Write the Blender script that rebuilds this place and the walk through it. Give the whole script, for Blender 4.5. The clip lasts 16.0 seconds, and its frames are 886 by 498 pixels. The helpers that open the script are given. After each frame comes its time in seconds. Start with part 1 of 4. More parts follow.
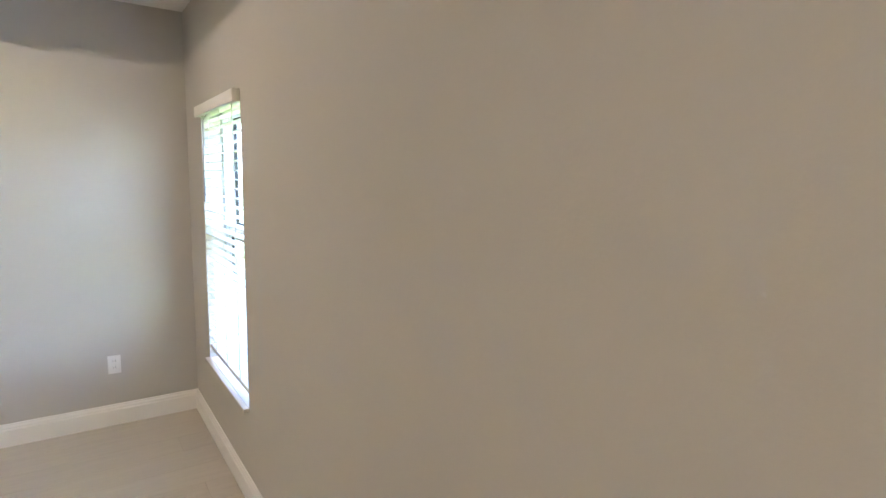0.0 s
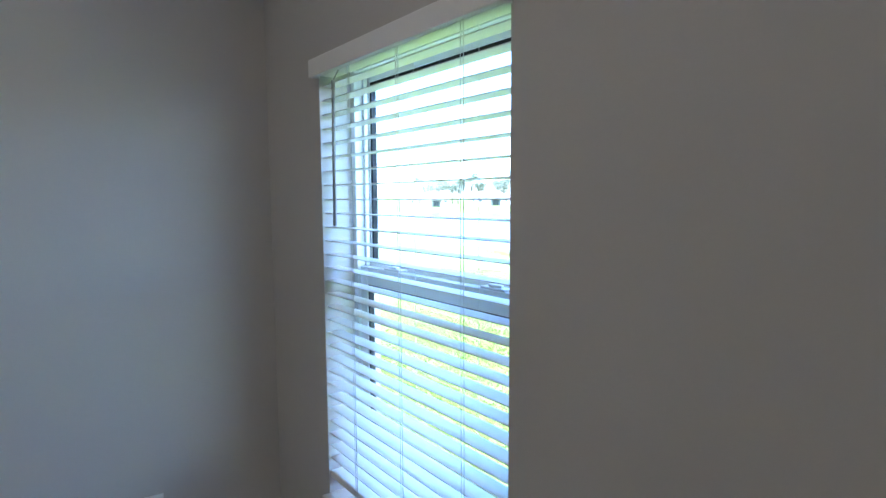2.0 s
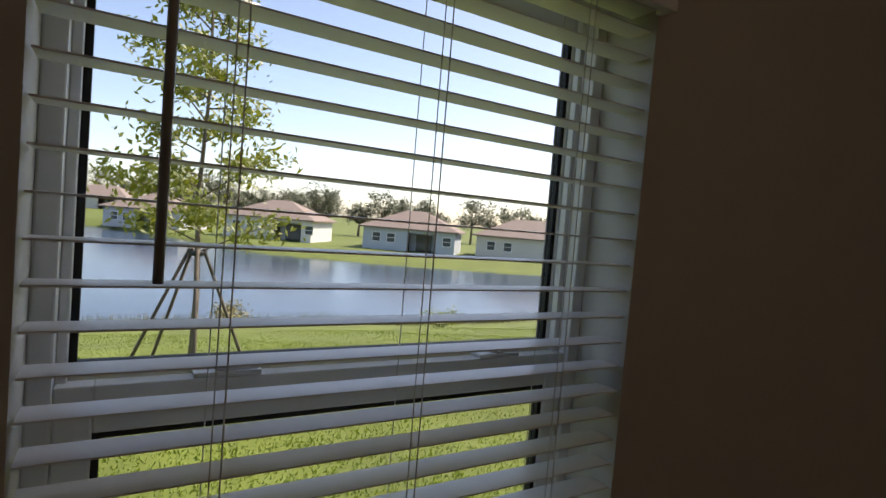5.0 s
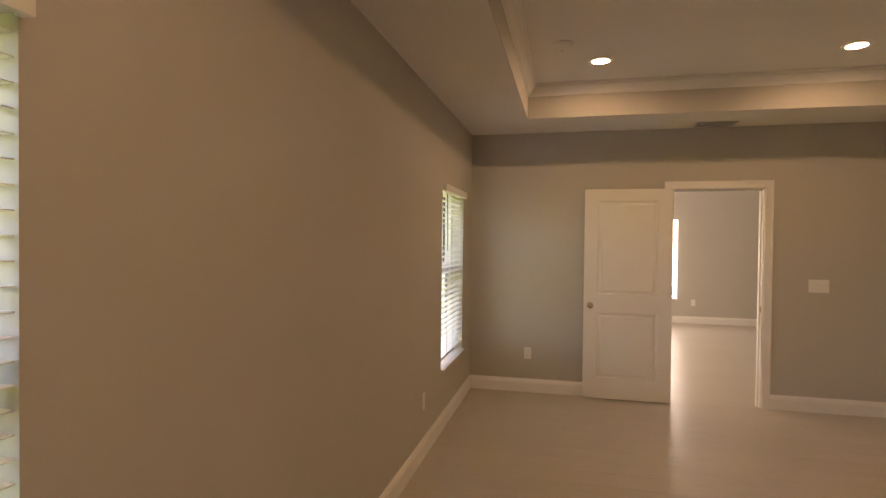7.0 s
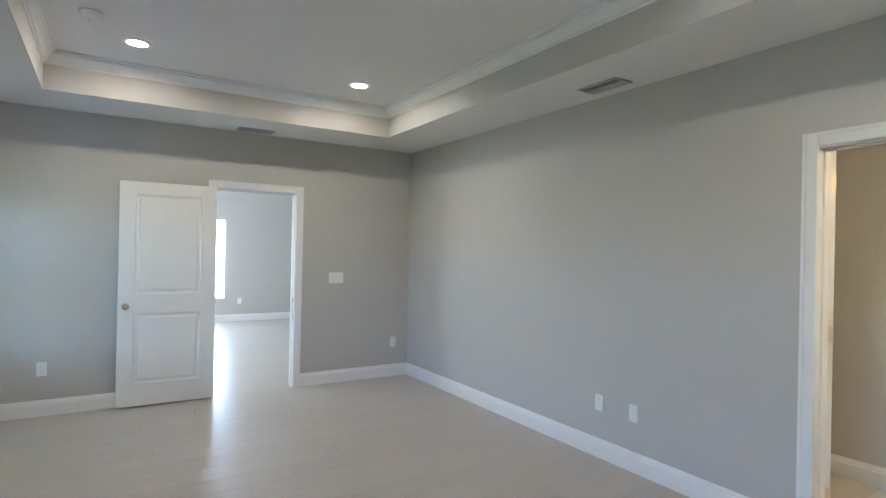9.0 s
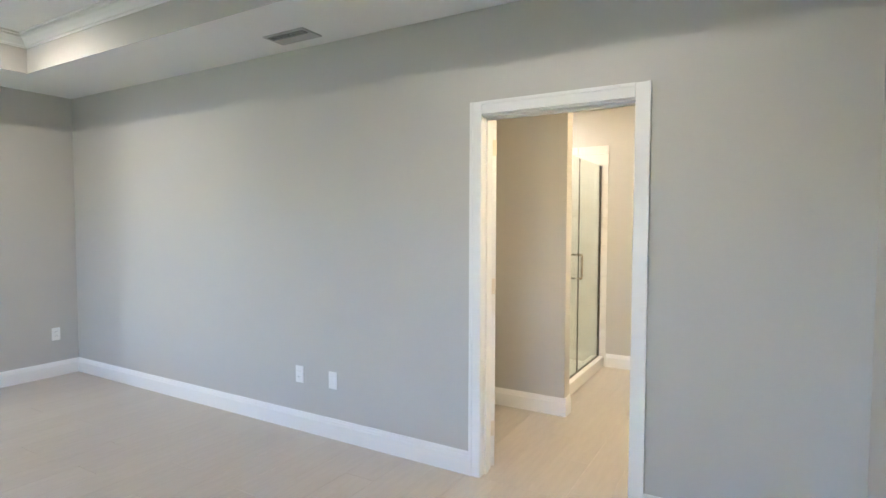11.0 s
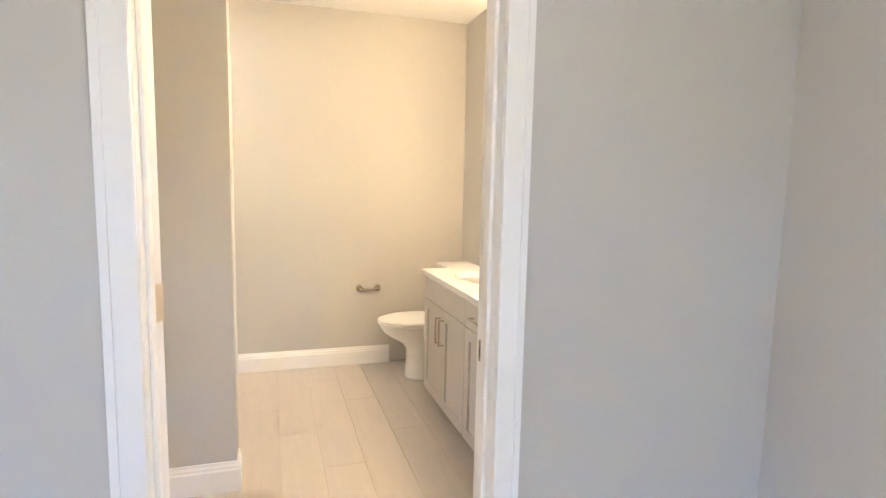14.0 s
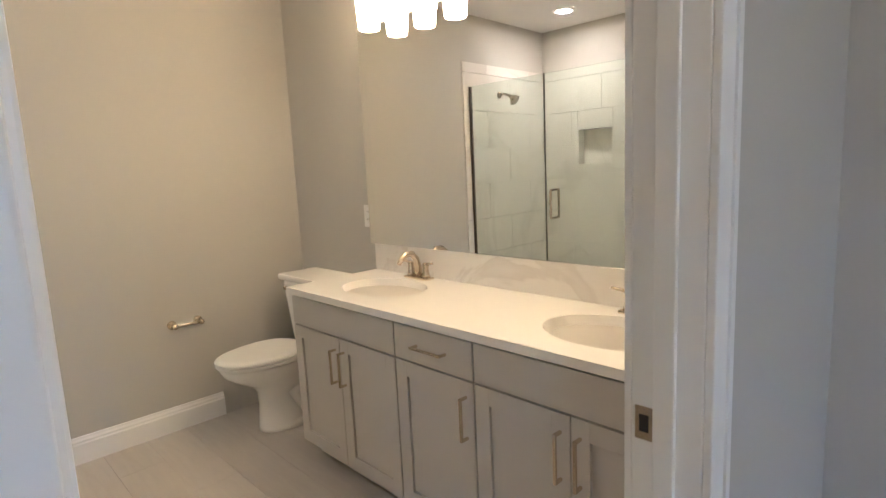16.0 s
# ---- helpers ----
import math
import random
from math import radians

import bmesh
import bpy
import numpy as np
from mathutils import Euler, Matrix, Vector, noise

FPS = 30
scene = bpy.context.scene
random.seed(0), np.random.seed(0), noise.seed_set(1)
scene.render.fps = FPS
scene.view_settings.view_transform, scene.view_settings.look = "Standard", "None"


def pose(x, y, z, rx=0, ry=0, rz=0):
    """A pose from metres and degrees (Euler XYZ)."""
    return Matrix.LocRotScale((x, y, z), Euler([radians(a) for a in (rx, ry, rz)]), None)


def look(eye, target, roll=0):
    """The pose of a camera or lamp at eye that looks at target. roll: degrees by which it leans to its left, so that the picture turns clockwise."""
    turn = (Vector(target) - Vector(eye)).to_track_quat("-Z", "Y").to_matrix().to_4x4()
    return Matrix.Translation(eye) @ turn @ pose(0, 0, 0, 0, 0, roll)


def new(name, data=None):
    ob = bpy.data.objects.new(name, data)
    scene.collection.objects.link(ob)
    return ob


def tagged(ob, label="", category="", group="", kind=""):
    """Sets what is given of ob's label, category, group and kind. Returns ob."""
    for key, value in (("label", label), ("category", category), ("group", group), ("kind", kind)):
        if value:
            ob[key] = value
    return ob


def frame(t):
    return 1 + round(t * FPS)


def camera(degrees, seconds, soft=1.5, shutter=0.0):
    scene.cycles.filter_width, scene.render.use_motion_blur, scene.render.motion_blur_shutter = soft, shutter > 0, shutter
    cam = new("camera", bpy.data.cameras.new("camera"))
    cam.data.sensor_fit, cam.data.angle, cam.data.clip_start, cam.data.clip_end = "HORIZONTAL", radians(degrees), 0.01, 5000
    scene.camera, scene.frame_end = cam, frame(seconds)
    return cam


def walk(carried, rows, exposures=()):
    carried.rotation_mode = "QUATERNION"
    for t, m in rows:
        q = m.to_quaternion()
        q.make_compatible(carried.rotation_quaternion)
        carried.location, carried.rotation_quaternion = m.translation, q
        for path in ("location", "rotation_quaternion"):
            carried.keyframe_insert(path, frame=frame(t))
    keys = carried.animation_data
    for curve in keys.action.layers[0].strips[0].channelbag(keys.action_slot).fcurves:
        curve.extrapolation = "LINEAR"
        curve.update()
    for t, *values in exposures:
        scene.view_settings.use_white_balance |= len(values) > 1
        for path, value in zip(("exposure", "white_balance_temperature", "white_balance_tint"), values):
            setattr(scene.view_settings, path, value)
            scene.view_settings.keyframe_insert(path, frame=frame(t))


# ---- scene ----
cam = camera(78.4, 16.0)
PATH = [
    (0, (3.911, 3.452, 1.6), (2.274, 4.573, 1.343), 1.0),
    (0.5, (3.479, 3.335, 1.598), (1.739, 4.285, 1.336), 0.7),
    (1, (3.01, 3.285, 1.593), (1.239, 4.166, 1.299), -0.0),
    (1.5, (2.576, 3.276, 1.577), (0.842, 4.238, 1.317), -0.1),
    (2, (2.151, 3.272, 1.535), (0.594, 4.513, 1.346), -0.3),
    (2.5, (1.769, 3.356, 1.501), (0.44, 4.845, 1.37), 1.5),
    (3, (1.448, 3.456, 1.505), (0.437, 5.177, 1.374), 1.6),
    (3.2, (1.305, 3.46, 1.525), (0.529, 5.292, 1.367), 1.8),
    (5.3, (0.524, 3.435, 1.535), (1.736, 5.023, 1.449), 4.1),
    (5.5, (0.524, 3.372, 1.542), (1.843, 4.873, 1.451), 3.6),
    (6, (0.52, 3.248, 1.551), (2.121, 4.446, 1.484), 2.9),
    (6.5, (0.535, 3.172, 1.541), (2.36, 3.996, 1.493), 0.8),
    (7, (0.546, 3.122, 1.531), (2.495, 3.57, 1.498), 0.6),
    (7.5, (0.512, 3.076, 1.538), (2.512, 3.11, 1.516), 1.0),
    (8, (0.448, 3.071, 1.493), (2.409, 2.68, 1.5), 1.2),
    (8.5, (0.433, 3.08, 1.482), (2.277, 2.307, 1.492), 1.2),
    (9, (0.404, 3.067, 1.473), (2.102, 2.011, 1.478), 1.2),
    (9.5, (0.361, 3.033, 1.473), (1.891, 1.744, 1.471), 1.1),
    (9.7, (0.362, 3.013, 1.498), (1.833, 1.658, 1.484), 0.9),
    (11.8, (0.5, 2.45, 1.395), (1.115, 0.553, 1.244), 0.2),
    (12, (0.586, 2.374, 1.387), (1.086, 0.445, 1.22), 0.3),
    (12.5, (0.78, 2.121, 1.372), (0.989, 0.143, 1.164), 0.6),
    (13, (1.014, 1.885, 1.396), (0.923, -0.099, 1.163), 0.7),
    (13.5, (1.256, 1.583, 1.362), (0.922, -0.378, 1.157), 1.6),
    (14, (1.476, 1.26, 1.364), (0.877, -0.635, 1.137), 1.2),
    (14.5, (1.646, 0.94, 1.363), (0.812, -0.864, 1.14), 0.9),
    (15, (1.783, 0.647, 1.37), (0.683, -1.009, 1.154), 0.7),
    (15.5, (1.778, 0.416, 1.35), (0.477, -1.084, 1.112), -1.0),
    (16, (1.773, 0.303, 1.359), (0.399, -1.121, 1.069), -2.7),
]
EXPOSURES = [(0, 5.2, 5700, 12), (0.5, 4.9, 4600, 6), (1.5, 4.2, 4650, 9), (2.5, 3.15, 4800, 11), (3.2, 1.85, 5000, 10), (5.3, 1.2, 8000, 25), (5.7, 1.2, 9200, 29), (6.5, 2.95, 10200, 27),
             (7, 4.05, 9500, 28), (7.5, 4.5, 8000, 24), (8, 4.75, 5400, 8), (9.5, 4.9, 4900, 6), (12, 5.6, 5050, 9), (12.5, 5.6, 5100, 10), (14, 5.65, 5100, 13), (15, 5.2, 5000, 13), (16, 4.7, 4900, 13)]
walk(cam, [(t, look(eye, target, roll)) for t, eye, target, roll in PATH], EXPOSURES)

# ---- world, sun, exposure ----
world = bpy.data.worlds.new("world")
scene.world = world
world.use_nodes = True
wn = world.node_tree
sky = wn.nodes.new("ShaderNodeTexSky")
sky.sky_type = "NISHITA"
sky.sun_disc = False
sky.sun_elevation = radians(48)
sky.sun_rotation = radians(80)
sky.air_density = 0.8
wn.links.new(sky.outputs[0], wn.nodes["Background"].inputs[0])
wn.nodes["Background"].inputs[1].default_value = 0.125
sun_data = bpy.data.lights.new("sun", "SUN")
sun_data.energy, sun_data.angle, sun_data.color = 4.2, radians(0.5), (1, 0.95, 0.86)
sun = new("sun", sun_data)
sun.matrix_world = look((30, 10, 36), (0, 5, 0))

# area lamp added by the great room's north wall, standing in for unseen daylight
fill_data = bpy.data.lights.new("great_room_fill", "AREA")
fill_data.shape, fill_data.size, fill_data.size_y = "RECTANGLE", 3.4, 2.1
fill_data.energy, fill_data.color = 7, (1, 0.90, 0.76)
fill_lamp = new("great_room_fill", fill_data)
fill_lamp.matrix_world = look((9.0, 4.12, 1.15), (9.0, 0, 0.6))

# ---- materials ----
def shader(name, color, rough=0.5, metal=0.0, var=0.06, scale=6.0, bump=0.0, bump_scale=120.0, fine=0.0, random_tone=0.0, spec=0.5):
    m = bpy.data.materials.new(name)
    m.use_nodes = True
    n, l = m.node_tree.nodes, m.node_tree.links
    b = n["Principled BSDF"]
    b.inputs["Roughness"].default_value, b.inputs["Metallic"].default_value = rough, metal
    b.inputs["Specular IOR Level"].default_value = spec
    co = n.new("ShaderNodeTexCoord")
    big = n.new("ShaderNodeTexNoise")
    big.inputs["Scale"].default_value, big.inputs["Detail"].default_value = scale, 5
    l.new(co.outputs["Object"], big.inputs["Vector"])
    mixer = n.new("ShaderNodeMix")
    mixer.data_type = "RGBA"
    mixer.inputs[6].default_value = (*[c * (1 - var) for c in color], 1)
    mixer.inputs[7].default_value = (*[min(1, c * (1 + var)) for c in color], 1)
    l.new(big.outputs[0], mixer.inputs[0])
    out = mixer.outputs[2]
    if fine or random_tone:
        hsv = n.new("ShaderNodeHueSaturation")
        l.new(out, hsv.inputs["Color"])
        if random_tone:
            info = n.new("ShaderNodeObjectInfo")
            mr = n.new("ShaderNodeMapRange")
            mr.inputs[3].default_value, mr.inputs[4].default_value = 1 - random_tone, 1 + random_tone
            l.new(info.outputs["Random"], mr.inputs[0])
            l.new(mr.outputs[0], hsv.inputs["Value"])
        out = hsv.outputs[0]
    l.new(out, b.inputs["Base Color"])
    if bump:
        fine_n = n.new("ShaderNodeTexNoise")
        fine_n.inputs["Scale"].default_value, fine_n.inputs["Detail"].default_value = bump_scale, 3
        l.new(co.outputs["Object"], fine_n.inputs["Vector"])
        bn = n.new("ShaderNodeBump")
        bn.inputs["Strength"].default_value, bn.inputs["Distance"].default_value = bump, 0.004
        l.new(fine_n.outputs[0], bn.inputs["Height"])
        l.new(bn.outputs[0], b.inputs["Normal"])
    return m


def glow(name, color, strength):
    m = bpy.data.materials.new(name)
    m.use_nodes = True
    n = m.node_tree.nodes
    n["Principled BSDF"].inputs["Emission Color"].default_value = (*color, 1)
    n["Principled BSDF"].inputs["Emission Strength"].default_value = strength
    n["Principled BSDF"].inputs["Base Color"].default_value = (0.8, 0.8, 0.78, 1)
    return m


def clear(name, tint, rough=0.0):
    m = bpy.data.materials.new(name)
    m.use_nodes = True
    n, l = m.node_tree.nodes, m.node_tree.links
    n.remove(n["Principled BSDF"])
    t, g, mx, fr, sc = (n.new(k) for k in ("ShaderNodeBsdfTransparent", "ShaderNodeBsdfGlossy", "ShaderNodeMixShader", "ShaderNodeLayerWeight", "ShaderNodeMath"))
    t.inputs[0].default_value = (*tint, 1)
    g.inputs["Roughness"].default_value = rough
    fr.inputs[0].default_value = 0.15
    sc.operation, sc.inputs[1].default_value, sc.inputs[2].default_value = "MULTIPLY_ADD", 0.35, 0.03
    l.new(fr.outputs["Facing"], sc.inputs[0])
    l.new(sc.outputs[0], mx.inputs[0])
    l.new(t.outputs[0], mx.inputs[1])
    l.new(g.outputs[0], mx.inputs[2])
    l.new(mx.outputs[0], n["Material Output"].inputs[0])
    return m


def grain_shader(name, c0, c1, rough, stretch, random_tone=0.06, spec=0.5, bump=0.05):
    m = shader(name, c0, rough, var=0.04, scale=2.0, spec=spec)
    n, l = m.node_tree.nodes, m.node_tree.links
    b = n["Principled BSDF"]
    co, mp, nz, mixer, info, hsv, mr, add = (n.new(k) for k in ("ShaderNodeTexCoord", "ShaderNodeMapping", "ShaderNodeTexNoise", "ShaderNodeMix",
                                        "ShaderNodeObjectInfo", "ShaderNodeHueSaturation", "ShaderNodeMapRange", "ShaderNodeVectorMath"))
    mp.inputs["Scale"].default_value = stretch
    l.new(co.outputs["Object"], mp.inputs[0])
    l.new(mp.outputs[0], add.inputs[0])
    l.new(info.outputs["Location"], add.inputs[1])
    nz.inputs["Scale"].default_value, nz.inputs["Detail"].default_value, nz.inputs["Distortion"].default_value = 4, 6, 0.6
    l.new(add.outputs[0], nz.inputs["Vector"])
    mixer.data_type = "RGBA"
    mixer.inputs[6].default_value, mixer.inputs[7].default_value = (*c0, 1), (*c1, 1)
    l.new(nz.outputs[0], mixer.inputs[0])
    mr.inputs[3].default_value, mr.inputs[4].default_value = 1 - random_tone, 1 + random_tone
    l.new(info.outputs["Random"], mr.inputs[0])
    l.new(mr.outputs[0], hsv.inputs["Value"])
    l.new(mixer.outputs[2], hsv.inputs["Color"])
    l.new(hsv.outputs[0], b.inputs["Base Color"])
    bn = n.new("ShaderNodeBump")
    bn.inputs["Strength"].default_value, bn.inputs["Distance"].default_value = bump, 0.003
    l.new(nz.outputs[0], bn.inputs["Height"])
    l.new(bn.outputs[0], b.inputs["Normal"])
    return m


def marble_shader(name):
    m = shader(name, (0.82, 0.81, 0.79), 0.18, var=0.03, scale=1.2)
    n, l = m.node_tree.nodes, m.node_tree.links
    b = n["Principled BSDF"]
    co, nz, ramp, big, mul, mixer = (n.new(k) for k in ("ShaderNodeTexCoord", "ShaderNodeTexNoise", "ShaderNodeValToRGB", "ShaderNodeTexNoise", "ShaderNodeMath", "ShaderNodeMix"))
    nz.inputs["Scale"].default_value, nz.inputs["Detail"].default_value, nz.inputs["Distortion"].default_value = 1.3, 7, 0.9
    big.inputs["Scale"].default_value = 1.6
    l.new(co.outputs["Object"], nz.inputs["Vector"])
    l.new(co.outputs["Object"], big.inputs["Vector"])
    e = ramp.color_ramp.elements
    e[0].position, e[0].color = 0.44, (0, 0, 0, 1)
    e[1].position, e[1].color = 0.51, (0, 0, 0, 1)
    mid = ramp.color_ramp.elements.new(0.5)
    mid.color = (1, 1, 1, 1)
    l.new(nz.outputs[0], ramp.inputs[0])
    mul.operation = "MULTIPLY"
    l.new(ramp.outputs[0], mul.inputs[0])
    l.new(big.outputs[0], mul.inputs[1])
    mixer.data_type = "RGBA"
    mixer.inputs[6].default_value, mixer.inputs[7].default_value = (0.78, 0.76, 0.73, 1), (0.63, 0.60, 0.565, 1)
    l.new(mul.outputs[0], mixer.inputs[0])
    l.new(mixer.outputs[2], b.inputs["Base Color"])
    return m


WALL = shader("greige_wall_paint", (0.505, 0.495, 0.465), 0.62, var=0.03, scale=1.5, bump=0.12, bump_scale=90, spec=0.4)
CEIL = shader("ceiling_paint", (0.78, 0.775, 0.76), 0.85, var=0.02, scale=2, bump=0.35, bump_scale=60, spec=0.2)
TRIM = shader("white_trim_paint", (0.80, 0.80, 0.79), 0.32, var=0.02, scale=5)
DOOR = shader("white_door_paint", (0.78, 0.78, 0.77), 0.38, var=0.02, scale=5, bump=0.03, bump_scale=200)
VINYL = shader("white_vinyl", (0.80, 0.81, 0.82), 0.35, var=0.02, scale=8)
SLAT = shader("faux_wood_slat", (0.80, 0.80, 0.78), 0.42, var=0.03, scale=9)
CORD = shader("white_cord", (0.7, 0.7, 0.68), 0.8)
WAND = shader("clear_grey_wand", (0.30, 0.30, 0.29), 0.25)
GASKET = shader("black_gasket", (0.012, 0.013, 0.016), 0.6)
PLASTIC = shader("white_plastic", (0.80, 0.80, 0.78), 0.3, var=0.01)
# near-black: puts the shade inside small openings into colour; also the detector's dark lens
SLOT = shader("opening_shade_and_lens", (0.02, 0.02, 0.02), 0.6)
NICKEL = shader("satin_nickel", (0.62, 0.54, 0.43), 0.22, 1.0, var=0.05, scale=20)
BRASS = shader("bright_hinge_metal", (0.74, 0.68, 0.58), 0.30, 1.0, var=0.05, scale=20)
DARKM = shader("dark_bronze_channel", (0.10, 0.085, 0.07), 0.4, 0.8)
PLANK = grain_shader("wood_look_porcelain", (0.42, 0.39, 0.35), (0.51, 0.475, 0.43), 0.34, (9, 1.2, 9), 0.025)
GROUT = shader("grout", (0.44, 0.41, 0.37), 0.85, var=0.05, scale=30)
QUARTZ = shader("white_quartz", (0.82, 0.81, 0.79), 0.16, var=0.02, scale=6)
CABINET = shader("light_grey_cabinet_paint", (0.50, 0.475, 0.445), 0.42, var=0.02, scale=4)
PORCELAIN = shader("white_porcelain", (0.82, 0.81, 0.79), 0.08, var=0.01)
MARBLE = marble_shader("veined_marble_tile")
MIRROR = shader("mirror_silver", (0.90, 0.91, 0.90), 0.0, 1.0, var=0.0)
GLASS = clear("window_glass", (0.94, 0.96, 0.95))
SHOWER_GLASS = clear("shower_glass", (0.90, 0.94, 0.92))
SHADE = glow("lit_glass_shade", (1.0, 0.64, 0.28), 1.8)
DISC = glow("lit_led_disc", (1.0, 0.74, 0.48), 14.0)
VENT = shader("grey_vent_metal", (0.42, 0.42, 0.41), 0.5)
WINDOW_DARK = shader("far_window_pane", (0.06, 0.07, 0.08), 0.1)
STUCCO = [shader("stucco", c, 0.9, var=0.05, scale=0.8) for c in ((0.62, 0.58, 0.52), (0.50, 0.50, 0.50), (0.66, 0.64, 0.60), (0.45, 0.49, 0.53))]
ROOF = shader("roof_shingle", (0.22, 0.17, 0.145), 0.9, var=0.2, scale=3)
BARK = shader("bark", (0.16, 0.13, 0.10), 0.9, var=0.3, scale=12, bump=0.5, bump_scale=40)
STAKE = shader("stake_wood", (0.10, 0.08, 0.06), 0.8, var=0.2, scale=10)
LEAF = shader("sunlit_leaf", (0.14, 0.17, 0.025), 0.5, var=0.45, scale=1.5)
FARLEAF = shader("far_leaf", (0.10, 0.115, 0.07), 0.7, var=0.4, scale=0.4)
LAWN = shader("lawn", (0.095, 0.125, 0.012), 0.9, var=0.5, scale=0.7, bump=0.8, bump_scale=25)
BLADE = shader("grass_blade", (0.105, 0.155, 0.008), 0.6, var=0.5, scale=0.9)
REED = shader("shore_weed", (0.16, 0.14, 0.04), 0.7, var=0.5, scale=0.6)
WATER = shader("pond_water", (0.03, 0.05, 0.08), 0.16, var=0.1, scale=0.2, bump=1.0, bump_scale=5.0)
for leafy, through_color in ((LEAF, (0.34, 0.36, 0.02, 1)), (BLADE, (0.16, 0.23, 0.01, 1)), (FARLEAF, (0.10, 0.11, 0.05, 1))):
    ln, ll = leafy.node_tree.nodes, leafy.node_tree.links
    tl, blend = ln.new("ShaderNodeBsdfTranslucent"), ln.new("ShaderNodeMixShader")
    tl.inputs[0].default_value = through_color
    blend.inputs[0].default_value = 0.45
    ll.new(ln["Principled BSDF"].outputs[0], blend.inputs[1])
    ll.new(tl.outputs[0], blend.inputs[2])
    ll.new(blend.outputs[0], ln["Material Output"].inputs[0])

# ---- small mesh helpers ----
def box(bm, x0, x1, y0, y1, z0, z1, bevel=0.0):
    r = bmesh.ops.create_cube(bm, size=1.0, matrix=Matrix.Translation(((x0 + x1) / 2, (y0 + y1) / 2, (z0 + z1) / 2)) @ Matrix.Diagonal((x1 - x0, y1 - y0, z1 - z0, 1)))
    if bevel:
        es = list({e for v in r["verts"] for e in v.link_edges})
        bmesh.ops.bevel(bm, geom=es, offset=bevel, segments=2, affect="EDGES", profile=0.6)
    return bm


def boxed(*dims, bevel=0.0):
    return box(bmesh.new(), *dims, bevel=bevel)


def tube(bm, pts, r, segs=10, caps=True, r_end=None):
    """A round bar along points, tapering to r_end."""
    rings = []
    pts = [Vector(p) for p in pts]
    for i, p in enumerate(pts):
        d = (pts[min(i + 1, len(pts) - 1)] - pts[max(i - 1, 0)]).normalized()
        a = d.orthogonal().normalized() if i == 0 else (a - a.dot(d) * d).normalized()
        b = d.cross(a)
        rr = r if r_end is None else r + (r_end - r) * i / (len(pts) - 1)
        rings.append([bm.verts.new(p + rr * (math.cos(u) * a + math.sin(u) * b)) for u in [2 * math.pi * k / segs for k in range(segs)]])
    for q, w in zip(rings, rings[1:]):
        for k in range(segs):
            bm.faces.new((q[k], q[(k + 1) % segs], w[(k + 1) % segs], w[k])).smooth = True
    if caps:
        bm.faces.new(rings[0][::-1])
        bm.faces.new(rings[-1])
    return bm


def lathe(bm, profile, m=Matrix(), segs=28, sx=1.0, sy=1.0, cap=True):
    """Turns (radius, height) points round z, squashed by sx and sy, and set at m."""
    rings = []
    for r, z in profile:
        rings.append([bm.verts.new(m @ Vector((sx * r * math.cos(u), sy * r * math.sin(u), z))) for u in [2 * math.pi * k / segs for k in range(segs)]])
    for q, w in zip(rings, rings[1:]):
        for k in range(segs):
            bm.faces.new((q[k], q[(k + 1) % segs], w[(k + 1) % segs], w[k])).smooth = True
    if cap and profile[0][0] > 1e-4:
        bm.faces.new(rings[0][::-1])
    if profile[-1][0] > 1e-4:
        bm.faces.new(rings[-1])
    return bm


def sweep(bm, profile, a, b, inward):
    """A moulding: profile points (out from the wall, up) run straight from a to b; inward is the way out from the wall."""
    a, b, n = Vector(a), Vector(b), Vector(inward)
    r0 = [bm.verts.new(a + n * o + Vector((0, 0, u))) for o, u in profile]
    r1 = [bm.verts.new(b + n * o + Vector((0, 0, u))) for o, u in profile]
    k = len(profile)
    for i in range(k):
        bm.faces.new((r0[i], r0[(i + 1) % k], r1[(i + 1) % k], r1[i]))
    bm.faces.new(r0[::-1])
    bm.faces.new(r1)
    bmesh.ops.recalc_face_normals(bm, faces=bm.faces)
    return bm


def mesh_of(name, bm, material):
    me = bpy.data.meshes.new(name)
    bm.to_mesh(me)
    bm.free()
    me.materials.append(material)
    return me


def part(name, bm, material, parent, label=""):
    ob = new(name, mesh_of(name, bm, material))
    ob.parent = parent
    return tagged(ob, label)


def thing(name, label, category, group="", at=(0, 0, 0), kind=""):
    return tagged(new(name), label, category, group, kind) if at == (0, 0, 0) else place(tagged(new(name), label, category, group, kind), at)


def place(ob, at):
    ob.location = at
    return ob


def solo(name, bm, material, label="", category="", group="", kind=""):
    return tagged(new(name, mesh_of(name, bm, material)), label, category, group, kind)


def structure(name, bm, material, label="", category=""):
    return solo(name, bm, material, label, category, kind="structure")


# ---- plan (metres) ----
LX, LY, H = 6.095, 4.10, 2.615
BT = 0.12
BX0, BY0, BXE, BYB = 0.035, -2.80, 2.90, -BT
TRAY = (0.67, 5.43, 0.63, 3.49)
TRAY_TOP = 2.90
WIN_Z0, WIN_Z1 = 0.470, 1.985
WIN_A, WIN_B = 0.460, 4.77
WIN_W = 0.880
BD0, BD1, DTOP = 0.925, 1.745, 2.045
HD0, HD1 = 1.355, 2.16
FX = 11.6

